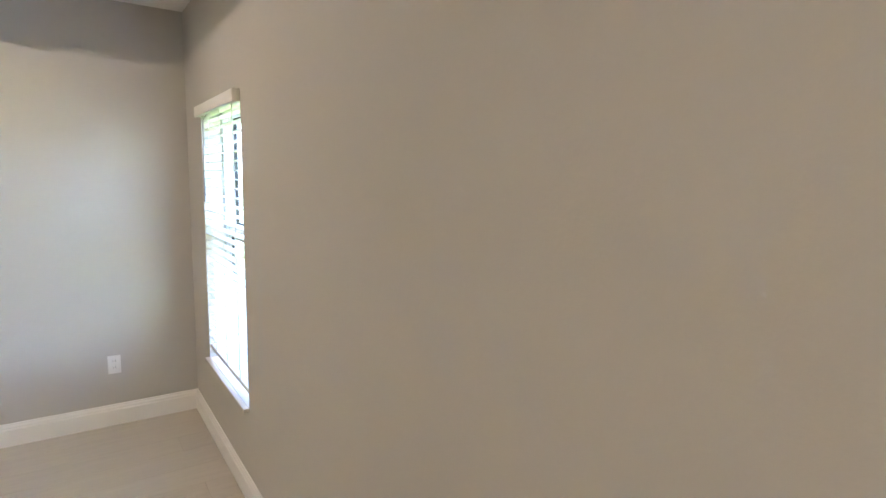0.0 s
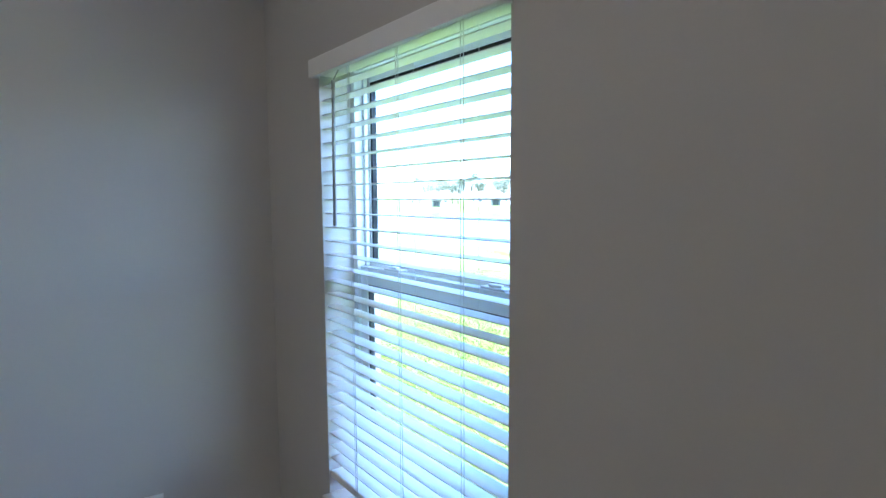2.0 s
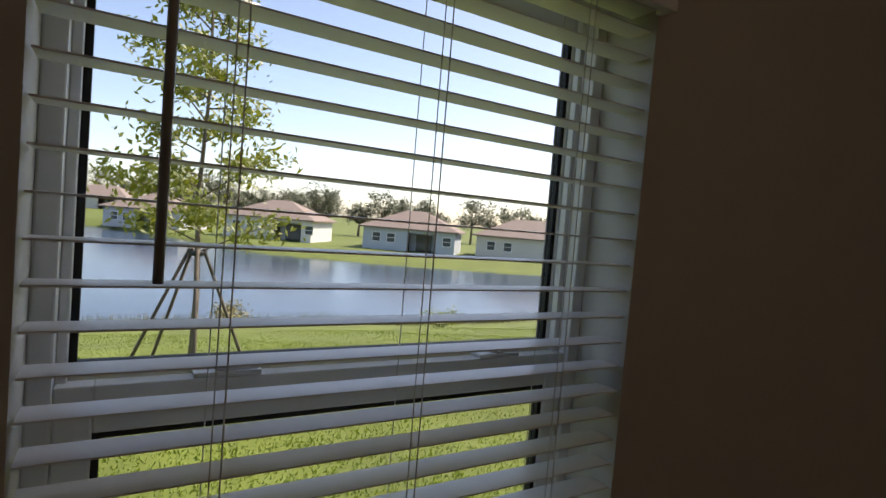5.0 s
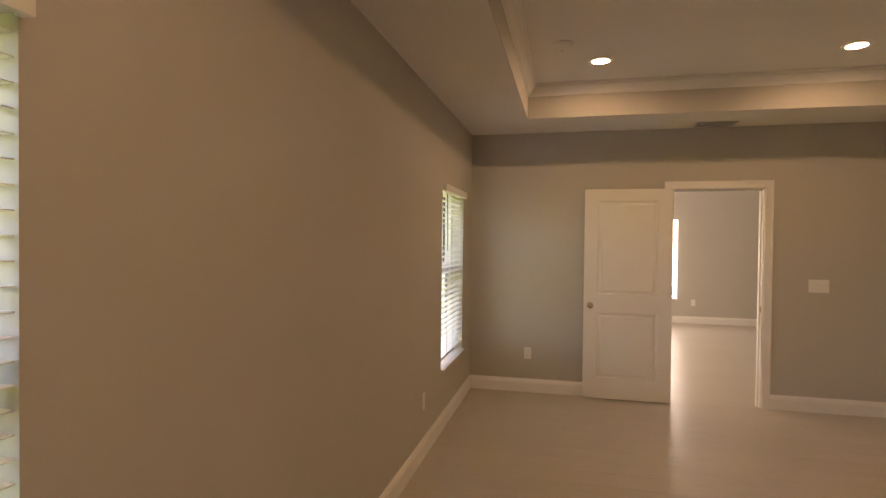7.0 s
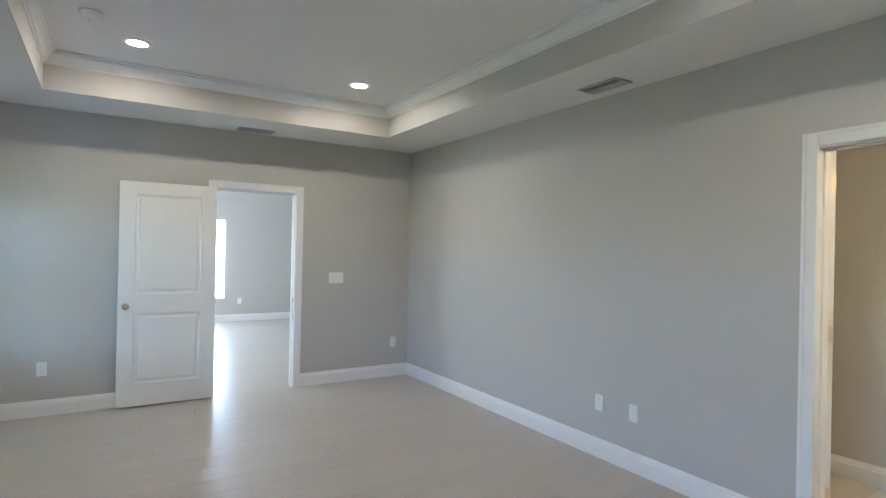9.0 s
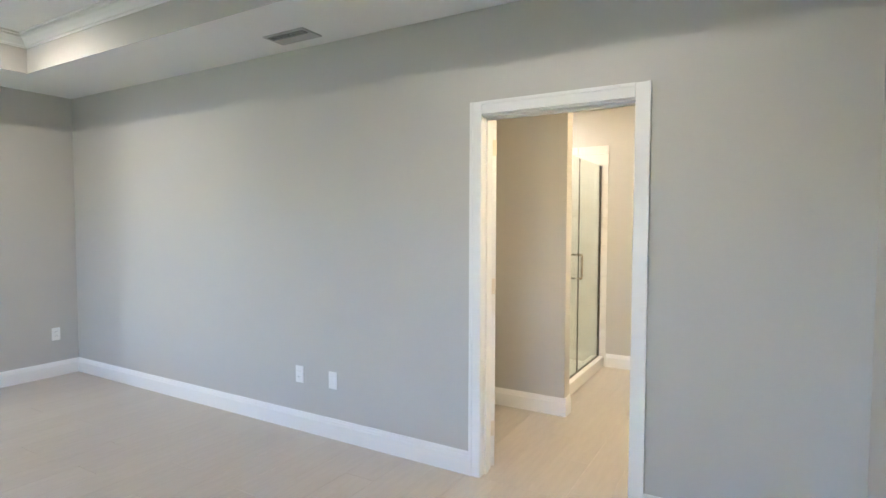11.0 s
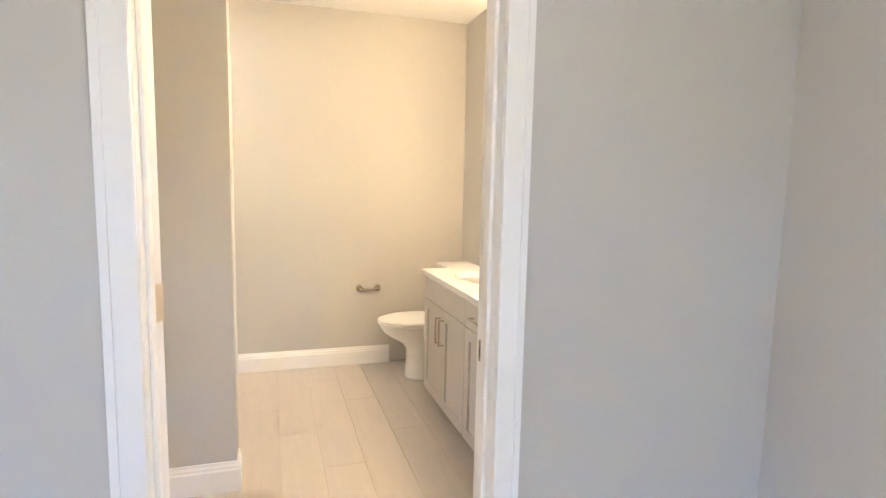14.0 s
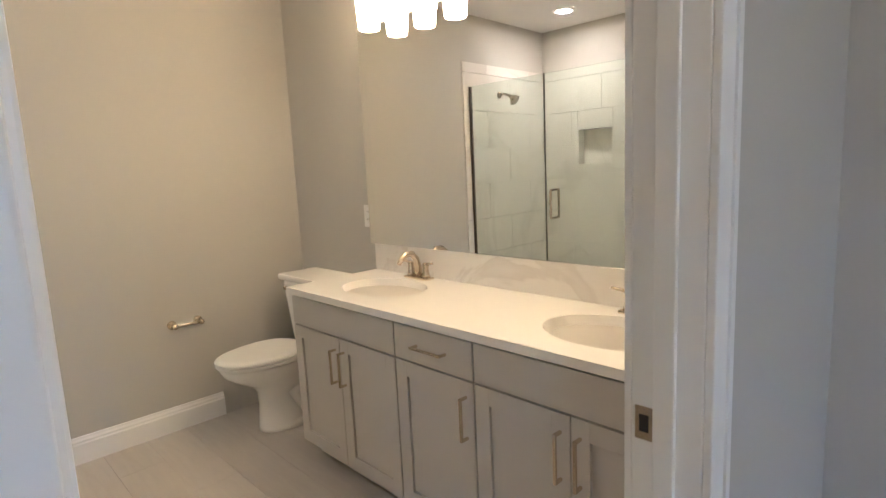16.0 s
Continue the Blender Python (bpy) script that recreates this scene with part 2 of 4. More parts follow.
# ---- structure ----
def wall_with_holes(name, axis, c0, c1, a0, a1, z0, z1, holes, material=WALL, label="greige painted drywall wall"):
    """A wall between c0 and c1 across, from a0 to a1 along, with rectangular openings (a, b, bottom, top) right through it."""
    bm = bmesh.new()
    def piece(p, q, r, s):
        if q - p > 1e-4 and s - r > 1e-4:
            if axis == "x":
                box(bm, p, q, c0, c1, r, s)
            else:
                box(bm, c0, c1, p, q, r, s)
    at = a0
    for p, q, r, s in sorted(holes):
        piece(at, p, z0, z1)
        piece(p, q, z0, r)
        piece(p, q, s, z1)
        at = q
    piece(at, a1, z0, z1)
    return structure(name, bm, material, label, "wall")


wall_with_holes("wall_north", "x", LY, LY + 0.22, -0.2, LX + 0.12, -0.1, 3.05,
                [(WIN_A, WIN_A + WIN_W, WIN_Z0, WIN_Z1), (WIN_B, WIN_B + WIN_W, WIN_Z0, WIN_Z1)], label="greige painted drywall wall with two windows")
wall_with_holes("wall_south", "x", -BT, 0, 0, LX, -0.1, 3.05, [(BD0, BD1, -0.1, DTOP)], label="greige painted drywall wall with a bathroom doorway")
wall_with_holes("wall_east", "y", LX, LX + 0.12, -BT, LY, -0.1, 3.05, [(HD0, HD1, -0.1, DTOP)], label="greige painted drywall wall with a doorway")
structure("wall_west", boxed(-0.2, 0, BY0 - 0.12, LY, -0.1, 3.05), WALL, "greige painted drywall wall, plain", "wall")
# bathroom
structure("wall_bath_vanity", boxed(0, BX0, BY0, -BT, -0.1, 3.05), WALL, "greige painted bathroom wall behind the vanity", "wall")
structure("wall_bath_back", boxed(0, BXE + 0.12, BY0 - 0.12, BY0, -0.1, 3.05), WALL, "greige painted bathroom back wall", "wall")
NICHE = (-2.42, -2.07, 1.34, 1.67)
wall_with_holes("wall_bath_east", "y", BXE, BXE + 0.10, BY0, -BT, -0.1, 3.05, [NICHE], label="greige painted bathroom side wall")
structure("wall_bath_outer", boxed(BXE + 0.10, BXE + 0.14, BY0, -BT, -0.1, 3.05), WALL, "plain wall behind the bathroom", "wall")
structure("wall_shower_end", boxed(1.64, BXE, -1.32, -1.20, -0.1, 3.05), WALL, "greige painted wall end beside the shower", "wall")
structure("ceiling_bath", boxed(0, BXE + 0.12, BY0 - 0.12, -BT, 2.60, 2.7), CEIL, "white textured bathroom ceiling", "ceiling")
# great room beyond the doorway
structure("wall_great_room_far", boxed(FX, FX + 0.12, -3.0, LY + 0.1, -0.1, 3.05), WALL, "greige painted far wall of the next room", "wall")
structure("wall_great_room_south", boxed(LX + 0.12, FX, -3.12, -3.0, -0.1, 3.05), WALL, "greige painted wall of the next room", "wall")
structure("wall_great_room_west", boxed(LX, LX + 0.12, -3.0, -BT, -0.1, 3.05), WALL, "greige painted wall of the next room", "wall")
structure("wall_great_room_north", boxed(LX + 0.12, FX, LY + 0.1, LY + 0.3, -0.1, 3.05), WALL, "greige painted wall of the next room", "wall")
structure("ceiling_great_room", boxed(LX + 0.12, FX + 0.12, -3.1, LY + 0.3, 2.8, 2.9), CEIL, "white textured ceiling of the next room", "ceiling")

# tray ceiling
bm = bmesh.new()
tx0, tx1, ty0, ty1 = TRAY
for d in ((0, tx0, 0, LY), (tx1, LX, 0, LY), (tx0, tx1, 0, ty0), (tx0, tx1, ty1, LY)):
    box(bm, *d, H, H + 0.08)
structure("ceiling", bm, CEIL, "white textured ceiling border round the tray", "ceiling")
structure("ceiling_tray", boxed(tx0 - 0.1, tx1 + 0.1, ty0 - 0.1, ty1 + 0.1, TRAY_TOP, TRAY_TOP + 0.08), CEIL, "white recessed tray ceiling", "ceiling")
bm = bmesh.new()
for d in ((tx0 - 0.1, tx0 - 0.003, ty0, ty1), (tx1 + 0.003, tx1 + 0.1, ty0, ty1), (tx0, tx1, ty0 - 0.1, ty0 - 0.003), (tx0, tx1, ty1 + 0.003, ty1 + 0.1)):
    box(bm, *d, H + 0.081, TRAY_TOP - 0.001)
structure("tray_band", bm, WALL, "greige painted upright band of the tray ceiling", "ceiling")
for d in ((tx0, tx0 + 0.004, ty0, ty1), (tx1 - 0.004, tx1, ty0, ty1), (tx0 + 0.004, tx1 - 0.004, ty0, ty0 + 0.004), (tx0 + 0.004, tx1 - 0.004, ty1 - 0.004, ty1)):
    structure("tray_face", boxed(*d, H - 0.001, TRAY_TOP - 0.09), WALL, "greige painted face of the tray ceiling", "ceiling")
CROWN = [(0, -0.095), (0.008, -0.095), (0.012, -0.082), (0.02, -0.078), (0.034, -0.058), (0.056, -0.036), (0.066, -0.03), (0.068, -0.016), (0.085, -0.012), (0.085, 0), (0, 0)]
bm = bmesh.new()
for a, b, n in (((tx0, ty0), (tx0, ty1), (1, 0)), ((tx1, ty0), (tx1, ty1), (-1, 0)), ((tx0, ty0), (tx1, ty0), (0, 1)), ((tx0, ty1), (tx1, ty1), (0, -1))):
    sweep(bm, CROWN, (*a, TRAY_TOP), (*b, TRAY_TOP), (*n, 0))
structure("crown_trim", bm, TRIM, "white crown moulding inside the tray", "trim")

# slabs under the tiles; unseen roof slab whose eaves block sun and sky
structure("floor", boxed(-0.2, LX + 0.12, BY0 - 0.12, LY + 0.1, -0.12, -0.004), GROUT, "beige wood-look porcelain plank floor", "floor")
structure("floor_great_room", boxed(LX + 0.12, FX + 0.12, -3.1, LY + 0.3, -0.12, -0.004), GROUT, "beige wood-look porcelain plank floor of the next room", "floor")
structure("unseen_roof_slab", boxed(-0.8, FX + 0.8, -4, LY + 0.75, 3.05, 3.2), CEIL, "unseen plain roof slab with eaves that keep sun off the windows", "roof")
structure("foundation", boxed(-0.2, FX + 0.12, LY - 0.1, LY + 0.24, -0.6, -0.1), STUCCO[0], "plain stucco foundation below the window wall", "foundation")

BASE = [(0, 0), (0.016, 0), (0.016, 0.098), (0.012, 0.106), (0.012, 0.114), (0.007, 0.124), (0.005, 0.135), (0, 0.135)]


def baseboard(name, runs):
    for a, b, n in runs:
        structure(name, sweep(bmesh.new(), BASE, (*a, 0), (*b, 0), (*n, 0)), TRIM, "white moulded baseboard along the wall", "baseboard")


CW = 0.066
baseboard("baseboard", [((0, 0), (0, LY), (1, 0)), ((0.016, LY), (LX - 0.016, LY), (0, -1)),
                        ((LX, 0), (LX, HD0 - CW), (-1, 0)), ((LX, HD1 + CW), (LX, LY), (-1, 0)),
                        ((0.016, 0), (BD0 - CW, 0), (0, 1)), ((BD1 + CW, 0), (LX - 0.016, 0), (0, 1)),
                        ((0.62, BY0), (1.724, BY0), (0, 1)), ((BX0, BY0), (BX0, -2.05), (1, 0)),
                        ((1.624, -1.20), (BXE, -1.20), (0, 1)), ((1.64, -1.32), (1.64, -1.20), (-1, 0)), ((BXE, -1.2), (BXE, -BT), (-1, 0)),
                        ((FX, -3), (FX, LY), (-1, 0)), ((LX + 0.12, -3), (LX + 0.12, HD0 - CW), (1, 0))])


def door_frame(name, axis, c0, c1, a0, a1, top, j0=0.014, j1=0.014):
    """Jambs with stops, and casings on both faces of the wall, round an opening from a0 to a1."""
    f = thing(name, "white painted door casing and jamb in the wall", "door frame", kind="structure")
    def bx(p, q, r, s, z0, z1, bev=0.003):
        return boxed(p, q, r, s, z0, z1, bevel=bev) if axis == "x" else boxed(r, s, p, q, z0, z1, bevel=bev)
    j = 0.014
    part("jamb", bx(a0, a0 + j0, c0, c1, 0, top - j), TRIM, f)
    part("jamb", bx(a1 - j1, a1, c0, c1, 0, top - j), TRIM, f)
    part("head_jamb", bx(a0, a1, c0, c1, top - j, top), TRIM, f)
    m = (c0 + c1) / 2
    part("door_stop", bx(a0 + j0, a0 + j0 + 0.011, m - 0.018, m + 0.018, 0, top - j - 0.011), TRIM, f)
    part("door_stop", bx(a1 - j1 - 0.011, a1 - j1, m - 0.018, m + 0.018, 0, top - j - 0.011), TRIM, f)
    part("door_stop", bx(a0 + j0, a1 - j1, m - 0.018, m + 0.018, top - j - 0.011, top - j), TRIM, f)
    for face, sg in ((c0, -1), (c1, 1)):
        def cas(p, q, z0, z1):
            b = bx(p, q, min(face, face + sg * 0.014), max(face, face + sg * 0.014), z0, z1)
            return b
        for p, q, z0, z1 in ((a0 - CW, a0 + 0.004, 0, top + CW), (a1 - 0.004, a1 + CW, 0, top + CW), (a0 + 0.004, a1 - 0.004, top - 0.004, top + CW)):
            b = cas(p, q, z0, z1)
            if q - p < 0.2:
                lo, hi = (p, p + 0.018) if p < a0 else (q - 0.018, q)
                o0, o1 = sorted((face + sg * 0.0142, face + sg * 0.019))
                box(b, *((lo, hi, o0, o1) if axis == "x" else (o0, o1, lo, hi)), z0, z1)
            else:
                o0, o1 = sorted((face + sg * 0.0142, face + sg * 0.019))
                box(b, *((p, q, o0, o1) if axis == "x" else (o0, o1, p, q)), top + CW - 0.018, z1)
            part("casing", b, TRIM, f)
    return f


bath_frame = door_frame("door_frame_bath", "x", -BT, 0, BD0, BD1, DTOP, 0.005, 0.006)
hall_frame = door_frame("door_frame_hall", "y", LX, LX + 0.12, HD0, HD1, DTOP)
part("strike_plate", boxed(BD0 + 0.0052, BD0 + 0.0075, -0.112, -0.08, 0.885, 0.945, bevel=0.0008), NICKEL, bath_frame, "satin nickel strike plate")
# raised dark box, the shade of the latch hole as colour
part("strike_hole_shade", boxed(BD0 + 0.0076, BD0 + 0.0085, -0.104, -0.088, 0.90, 0.93), SLOT, bath_frame)
part("strike_plate", boxed(LX + 0.012, LX + 0.042, HD0 + 0.0142, HD0 + 0.0165, 0.885, 0.945, bevel=0.0008), NICKEL, hall_frame, "satin nickel strike plate")


def two_panel_door(name, label, w=0.80, h=2.025, t=0.035):
    """A moulded two-panel door leaf in its own x-z plane, hinged at x = 0, thickness centred on y = 0."""
    d = thing(name, label, "door")
    st = 0.125
    def rect(x0, x1, z0, z1):
        b = bmesh.new()
        for sg in (-1, 1):
            # sunk moulding with a raised field
            loops = []
            for off, y in ((0, t / 2), (0.010, t / 2 - 0.010), (0.026, t / 2 - 0.010), (0.040, t / 2 - 0.002)):
                loops.append([b.verts.new((x, sg * y, z)) for x, z in ((x0 + off, z0 + off), (x1 - off, z0 + off), (x1 - off, z1 - off), (x0 + off, z1 - off))])
            for p, q in zip(loops, loops[1:]):
                for k in range(4):
                    b.faces.new((p[k], p[(k + 1) % 4], q[(k + 1) % 4], q[k]))
            b.faces.new(loops[-1])
        bmesh.ops.recalc_face_normals(b, faces=b.faces)
        return b
    zs = (0.20, 0.83, 1.01, h - 0.115)
    part("panel", rect(st, w - st, zs[0], zs[1]), DOOR, d)
    part("panel", rect(st, w - st, zs[2], zs[3]), DOOR, d)
    part("stile", boxed(0, st, -t / 2, t / 2, 0, h, bevel=0.0015), DOOR, d)
    part("stile", boxed(w - st, w, -t / 2, t / 2, 0, h, bevel=0.0015), DOOR, d)
    for z0, z1 in ((0, zs[0]), (zs[1], zs[2]), (zs[3], h)):
        part("rail", boxed(st, w - st, -t / 2, t / 2, z0, z1), DOOR, d)
    for sg in (-1, 1):
        k = lathe(bmesh.new(), [(0.0, 0), (0.031, 0), (0.031, 0.004), (0.024, 0.009), (0.012, 0.012), (0.011, 0.028), (0.022, 0.034), (0.028, 0.045), (0.027, 0.055), (0.018, 0.062), (0, 0.064)],
                  pose(w - 0.062, sg * t / 2, 0.90, -90 * sg), 24)
        part("knob", k, NICKEL, d, "satin nickel round knob")
    for z in (0.18, 1.02, 1.82):
        b = boxed(-0.0025, -0.0002, -t / 2, t / 2 - 0.004, z, z + 0.09)
        tube(b, [(-0.004, t / 2 + 0.003, z), (-0.004, t / 2 + 0.003, z + 0.09)], 0.0055, 10)
        part("hinge", b, BRASS, d, "polished metal hinge")
    return d


hall_door = two_panel_door("bedroom_door", "open white two-panel door with a satin nickel knob, folded back against the wall")
hall_door.matrix_basis = pose(LX - 0.072, HD1 + 0.006, 0.012, 0, 0, 90)
bath_door = two_panel_door("bathroom_door", "open white two-panel bathroom door beside the jamb")
bath_door.matrix_basis = pose(BD1 - 0.006, -BT - 0.024, 0.012, 0, 0, -36)

# ---- windows and blinds ----
def build_window(name, x0):
    """A white single-hung window set in the opening that begins at x0."""
    f = thing(name, "white vinyl single-hung window", "window", kind="structure")
    x1, z0, z1, zm = x0 + WIN_W, WIN_Z0 + 0.022, WIN_Z1, 1.285
    yo = LY + 0.115
    fr = 0.026
    for d in ((x0, x0 + fr, z0, z1), (x1 - fr, x1, z0, z1), (x0 + fr, x1 - fr, z0, z0 + fr), (x0 + fr, x1 - fr, z1 - fr, z1)):
        part("window_frame", boxed(d[0], d[1], yo, yo + 0.085, d[2], d[3], bevel=0.003), VINYL, f)
    # inner track ridges on the side frames
    for d in ((x0 + fr, x0 + fr + 0.012), (x1 - fr - 0.012, x1 - fr)):
        part("window_track", boxed(d[0], d[1], yo + 0.03, yo + 0.045, z0 + fr, z1 - fr, bevel=0.002), VINYL, f)
    def sash(n, za, zb, ya, stile, top_rail, bottom_rail):
        s = thing(n, "", "")
        s.parent = f
        a, b = x0 + fr, x1 - fr
        for d in ((a, a + stile, za, zb), (b - stile, b, za, zb), (a + stile, b - stile, za, za + bottom_rail), (a + stile, b - stile, zb - top_rail, zb)):
            part("sash_rail", boxed(d[0], d[1], ya, ya + 0.03, d[2], d[3], bevel=0.003), VINYL, s)
        g = 0.009
        p, q, r, t = a + stile, b - stile, za + bottom_rail, zb - top_rail
        for d in ((p, p + g, r, t), (q - g, q, r, t), (p + g, q - g, r, r + g), (p + g, q - g, t - g, t)):
            part("gasket", boxed(d[0], d[1], ya + 0.006, ya + 0.024, d[2], d[3]), GASKET, s)
        pane = part("pane", boxed(p + g, q - g, ya + 0.013, ya + 0.017, r + g, t - g), GLASS, s)
        pane.visible_shadow = False
    sash("upper_sash", zm - 0.005, z1 - fr, yo + 0.05, 0.012, 0.03, 0.027)
    sash("lower_sash", z0 + fr, zm + 0.012, yo + 0.012, 0.042, 0.061, 0.055)
    for lx in (x0 + 0.225, x1 - 0.185):
        b = boxed(lx - 0.045, lx + 0.045, yo + 0.010, yo + 0.044, zm + 0.0121, zm + 0.02, bevel=0.003)
        lathe(b, [(0.0, 0), (0.017, 0), (0.015, 0.01), (0.0, 0.013)], Matrix.Translation((lx, yo + 0.026, zm + 0.02)), 16)
        box(b, lx - 0.008, lx + 0.04, yo + 0.004, yo + 0.016, zm + 0.022, zm + 0.03, bevel=0.003)
        part("sash_lock", b, VINYL, f, "white cam lock on the meeting rail")
    part("window_sill", boxed(x0 - 0.006, x1 + 0.006, LY - 0.028, LY - 0.0005, WIN_Z0 + 0.001, WIN_Z0 + 0.022, bevel=0.004), QUARTZ, f, "white stone sill")
    part("window_sill", boxed(x0, x1, LY - 0.0005, yo + 0.09, WIN_Z0, WIN_Z0 + 0.0218), QUARTZ, f, "white stone sill")
    return f


def build_blind(x0):
    f = thing("window_blind", "white two-inch faux wood blind with open slats, hanging in the window", "blind", "window blinds")
    a, b = x0 + 0.004, x0 + WIN_W - 0.004
    yc, pitch, top, low = LY + 0.030, 0.0463, 1.905, 0.566
    part("valance", boxed(x0 - 0.005, x0 + WIN_W + 0.005, LY - 0.036, LY - 0.018, 1.925, 1.982, bevel=0.004), SLAT, f, "white blind valance")
    for e0, e1 in ((x0 - 0.005, x0 + 0.009), (x0 + WIN_W - 0.009, x0 + WIN_W + 0.005)):
        part("valance_return", boxed(e0, e1, LY - 0.0175, LY - 0.001, 1.927, 1.980, bevel=0.002), SLAT, f)
    part("headrail", boxed(a, b, LY + 0.002, LY + 0.055, 1.935, 1.985, bevel=0.003), SLAT, f)
    sb = bmesh.new()
    prof = [(-0.025, -0.0003), (-0.012, 0.0001), (0, 0.0002), (0.012, 0.0001), (0.025, -0.0003)]
    rows = [[sb.verts.new((x, y, z + dz)) for y, z in prof] for x, dz in ((a, 0.0012), (b, 0.0012), (b, -0.0012), (a, -0.0012))]
    for i in range(4):
        p, q = rows[i], rows[(i + 1) % 4]
        for k in range(4):
            sb.faces.new((p[k], p[k + 1], q[k + 1], q[k]))
    for k in (0, 4):
        sb.faces.new([r[k] for r in rows])
    bmesh.ops.remove_doubles(sb, verts=sb.verts, dist=1e-6)
    bmesh.ops.recalc_face_normals(sb, faces=sb.faces)
    sm = mesh_of("slat", sb, SLAT)
    z, rng = 1.3456 - 16 * 0.0450, random.Random(3)
    while z < top:
        s = new("slat", sm)
        s.parent = f
        s.matrix_basis = pose(0, yc, z, rng.uniform(-0.5, 0.5), 0, 0)
        z += pitch if z > 1.34 else 0.0450
    part("bottom_rail", boxed(a, b, yc - 0.026, yc + 0.026, low - 0.012, low + 0.012, bevel=0.004), SLAT, f)
    for cx in (x0 + 0.188, x0 + 0.452, x0 + 0.718):
        for dy in (-0.029, 0.029):
            part("ladder_cord", tube(bmesh.new(), [(cx, yc + dy, low), (cx, yc + dy, 1.94)], 0.0009, 5), CORD, f)
        part("lift_cord", tube(bmesh.new(), [(cx + 0.012, yc - 0.030, low), (cx + 0.012, yc - 0.030, 1.94)], 0.0011, 5), CORD, f)
    w = tube(bmesh.new(), [(x0 + 0.122, LY - 0.018, 1.445), (x0 + 0.122, LY - 0.012, 1.90)], 0.0055, 8)
    tube(w, [(x0 + 0.122, LY - 0.012, 1.90), (x0 + 0.122, LY + 0.012, 1.945)], 0.002, 6)
    part("wand", w, WAND, f, "slender grey tilt wand")
    return f


build_window("window_1", WIN_A)
build_window("window_2", WIN_B)
build_blind(WIN_A)
build_blind(WIN_B)
# window of the great room, seen through the doorway
far = thing("window_3", "bright white window in the far wall of the next room", "window", kind="structure")
# the pane emits light itself in place of daylight; the wall behind is solid
part("pane", boxed(FX - 0.012, FX - 0.004, 1.10, 2.0, 0.48, 1.96), glow("daylight_glow_pane", (0.93, 0.97, 1.0), 0.5), far, "bright window pane that glows in place of daylight")
part("window_sill", boxed(FX - 0.04, FX - 0.001, 1.08, 2.02, 0.44, 0.475, bevel=0.003), TRIM, far)
for i in range(30):
    part("slat", boxed(FX - 0.03, FX - 0.016, 1.10, 2.0, 0.5 + i * 0.048, 0.504 + i * 0.048), SLAT, far)

# ---- wall plates ----
def wall_plate(label, m, kind="outlet"):
    """A plate in its own x-z plane, facing -y, centred on the origin."""
    w, h = (0.072, 0.117) if kind != "switch" else (0.165, 0.117)
    f = thing("wall_outlet" if kind == "outlet" else "light_switch" if kind == "switch" else "blank_wall_plate", label, "outlet" if kind != "switch" else "switch", "wall plates")
    part("cover_plate", boxed(-w / 2, w / 2, -0.006, 0, -h / 2, h / 2, bevel=0.0025), PLASTIC, f)
    if kind == "outlet":
        for s in (-1, 1):
            b = boxed(-0.017, 0.017, -0.0075, -0.0061, s * 0.021 - 0.014, s * 0.021 + 0.014, bevel=0.0006)
            part("socket", b, PLASTIC, f)
            for dx in (-0.0065, 0.0065):
                # raised dark bars, the shade inside the prong openings as colour
                part("slot", boxed(dx - 0.001, dx + 0.001, -0.0081, -0.0076, s * 0.021 - 0.002, s * 0.021 + 0.007), SLOT, f)
    elif kind == "switch":
        for k in (-1, 0, 1):
            part("rocker", boxed(k * 0.046 - 0.0165, k * 0.046 + 0.0165, -0.0095, -0.0061, -0.033, 0.033, bevel=0.002), PLASTIC, f)
    f.matrix_basis = m
    return f


wall_plate("white duplex outlet low on the greige wall", pose(0, 3.618, 0.395, 0, 0, 90))
wall_plate("white duplex outlet low on the door wall", pose(LX, 3.505, 0.395, 0, 0, -90))
wall_plate("white duplex outlet low beside the room corner", pose(LX, 0.195, 0.395, 0, 0, -90))
wall_plate("white three-rocker switch plate beside the doorway", pose(LX, 0.905, 1.148, 0, 0, -90), "switch")
wall_plate("white duplex outlet low on the long wall", pose(3.143, 0, 0.394, 0, 0, 180))
wall_plate("white blank cable plate low on the long wall", pose(2.840, 0, 0.394, 0, 0, 180), "blank")
wall_plate("white duplex outlet low on the window wall", pose(4.22, LY, 0.395))
wall_plate("white duplex outlet beside the bathroom mirror", pose(BX0, -2.055, 1.131, 0, 0, 90))
wall_plate("white duplex outlet on the far wall of the next room", pose(FX, 0.80, 0.395, 0, 0, -90))

# ---- ceiling fixtures ----
def recessed(x, y, z):
    f = thing("recessed_light", "lit white round recessed ceiling light", "ceiling light", "recessed lights")
    part("trim_ring", lathe(bmesh.new(), [(0.062, -0.002), (0.064, -0.010), (0.085, -0.008), (0.092, -0.0005)], segs=32), TRIM, f)
    part("diffuser", lathe(bmesh.new(), [(0.0, -0.0065), (0.063, -0.006)], segs=32), DISC, f)
    f.location = (x, y, z)
    return f


for lx in (1.25, 4.83):
    for ly in (1.21, 2.90):
        recessed(lx, ly, TRAY_TOP)
recessed(2.40, -2.25, 2.60)
smoke = thing("smoke_detector", "white round smoke detector on the tray ceiling", "smoke detector")
part("housing", lathe(bmesh.new(), [(0.0, -0.036), (0.035, -0.036), (0.052, -0.028), (0.060, -0.012), (0.066, -0.010), (0.066, 0)], segs=32), PLASTIC, smoke)
part("indicator", lathe(bmesh.new(), [(0.0, -0.040), (0.004, -0.038), (0.005, -0.0355)], Matrix.Translation((0.03, 0.01, 0)), 10), SLOT, smoke)
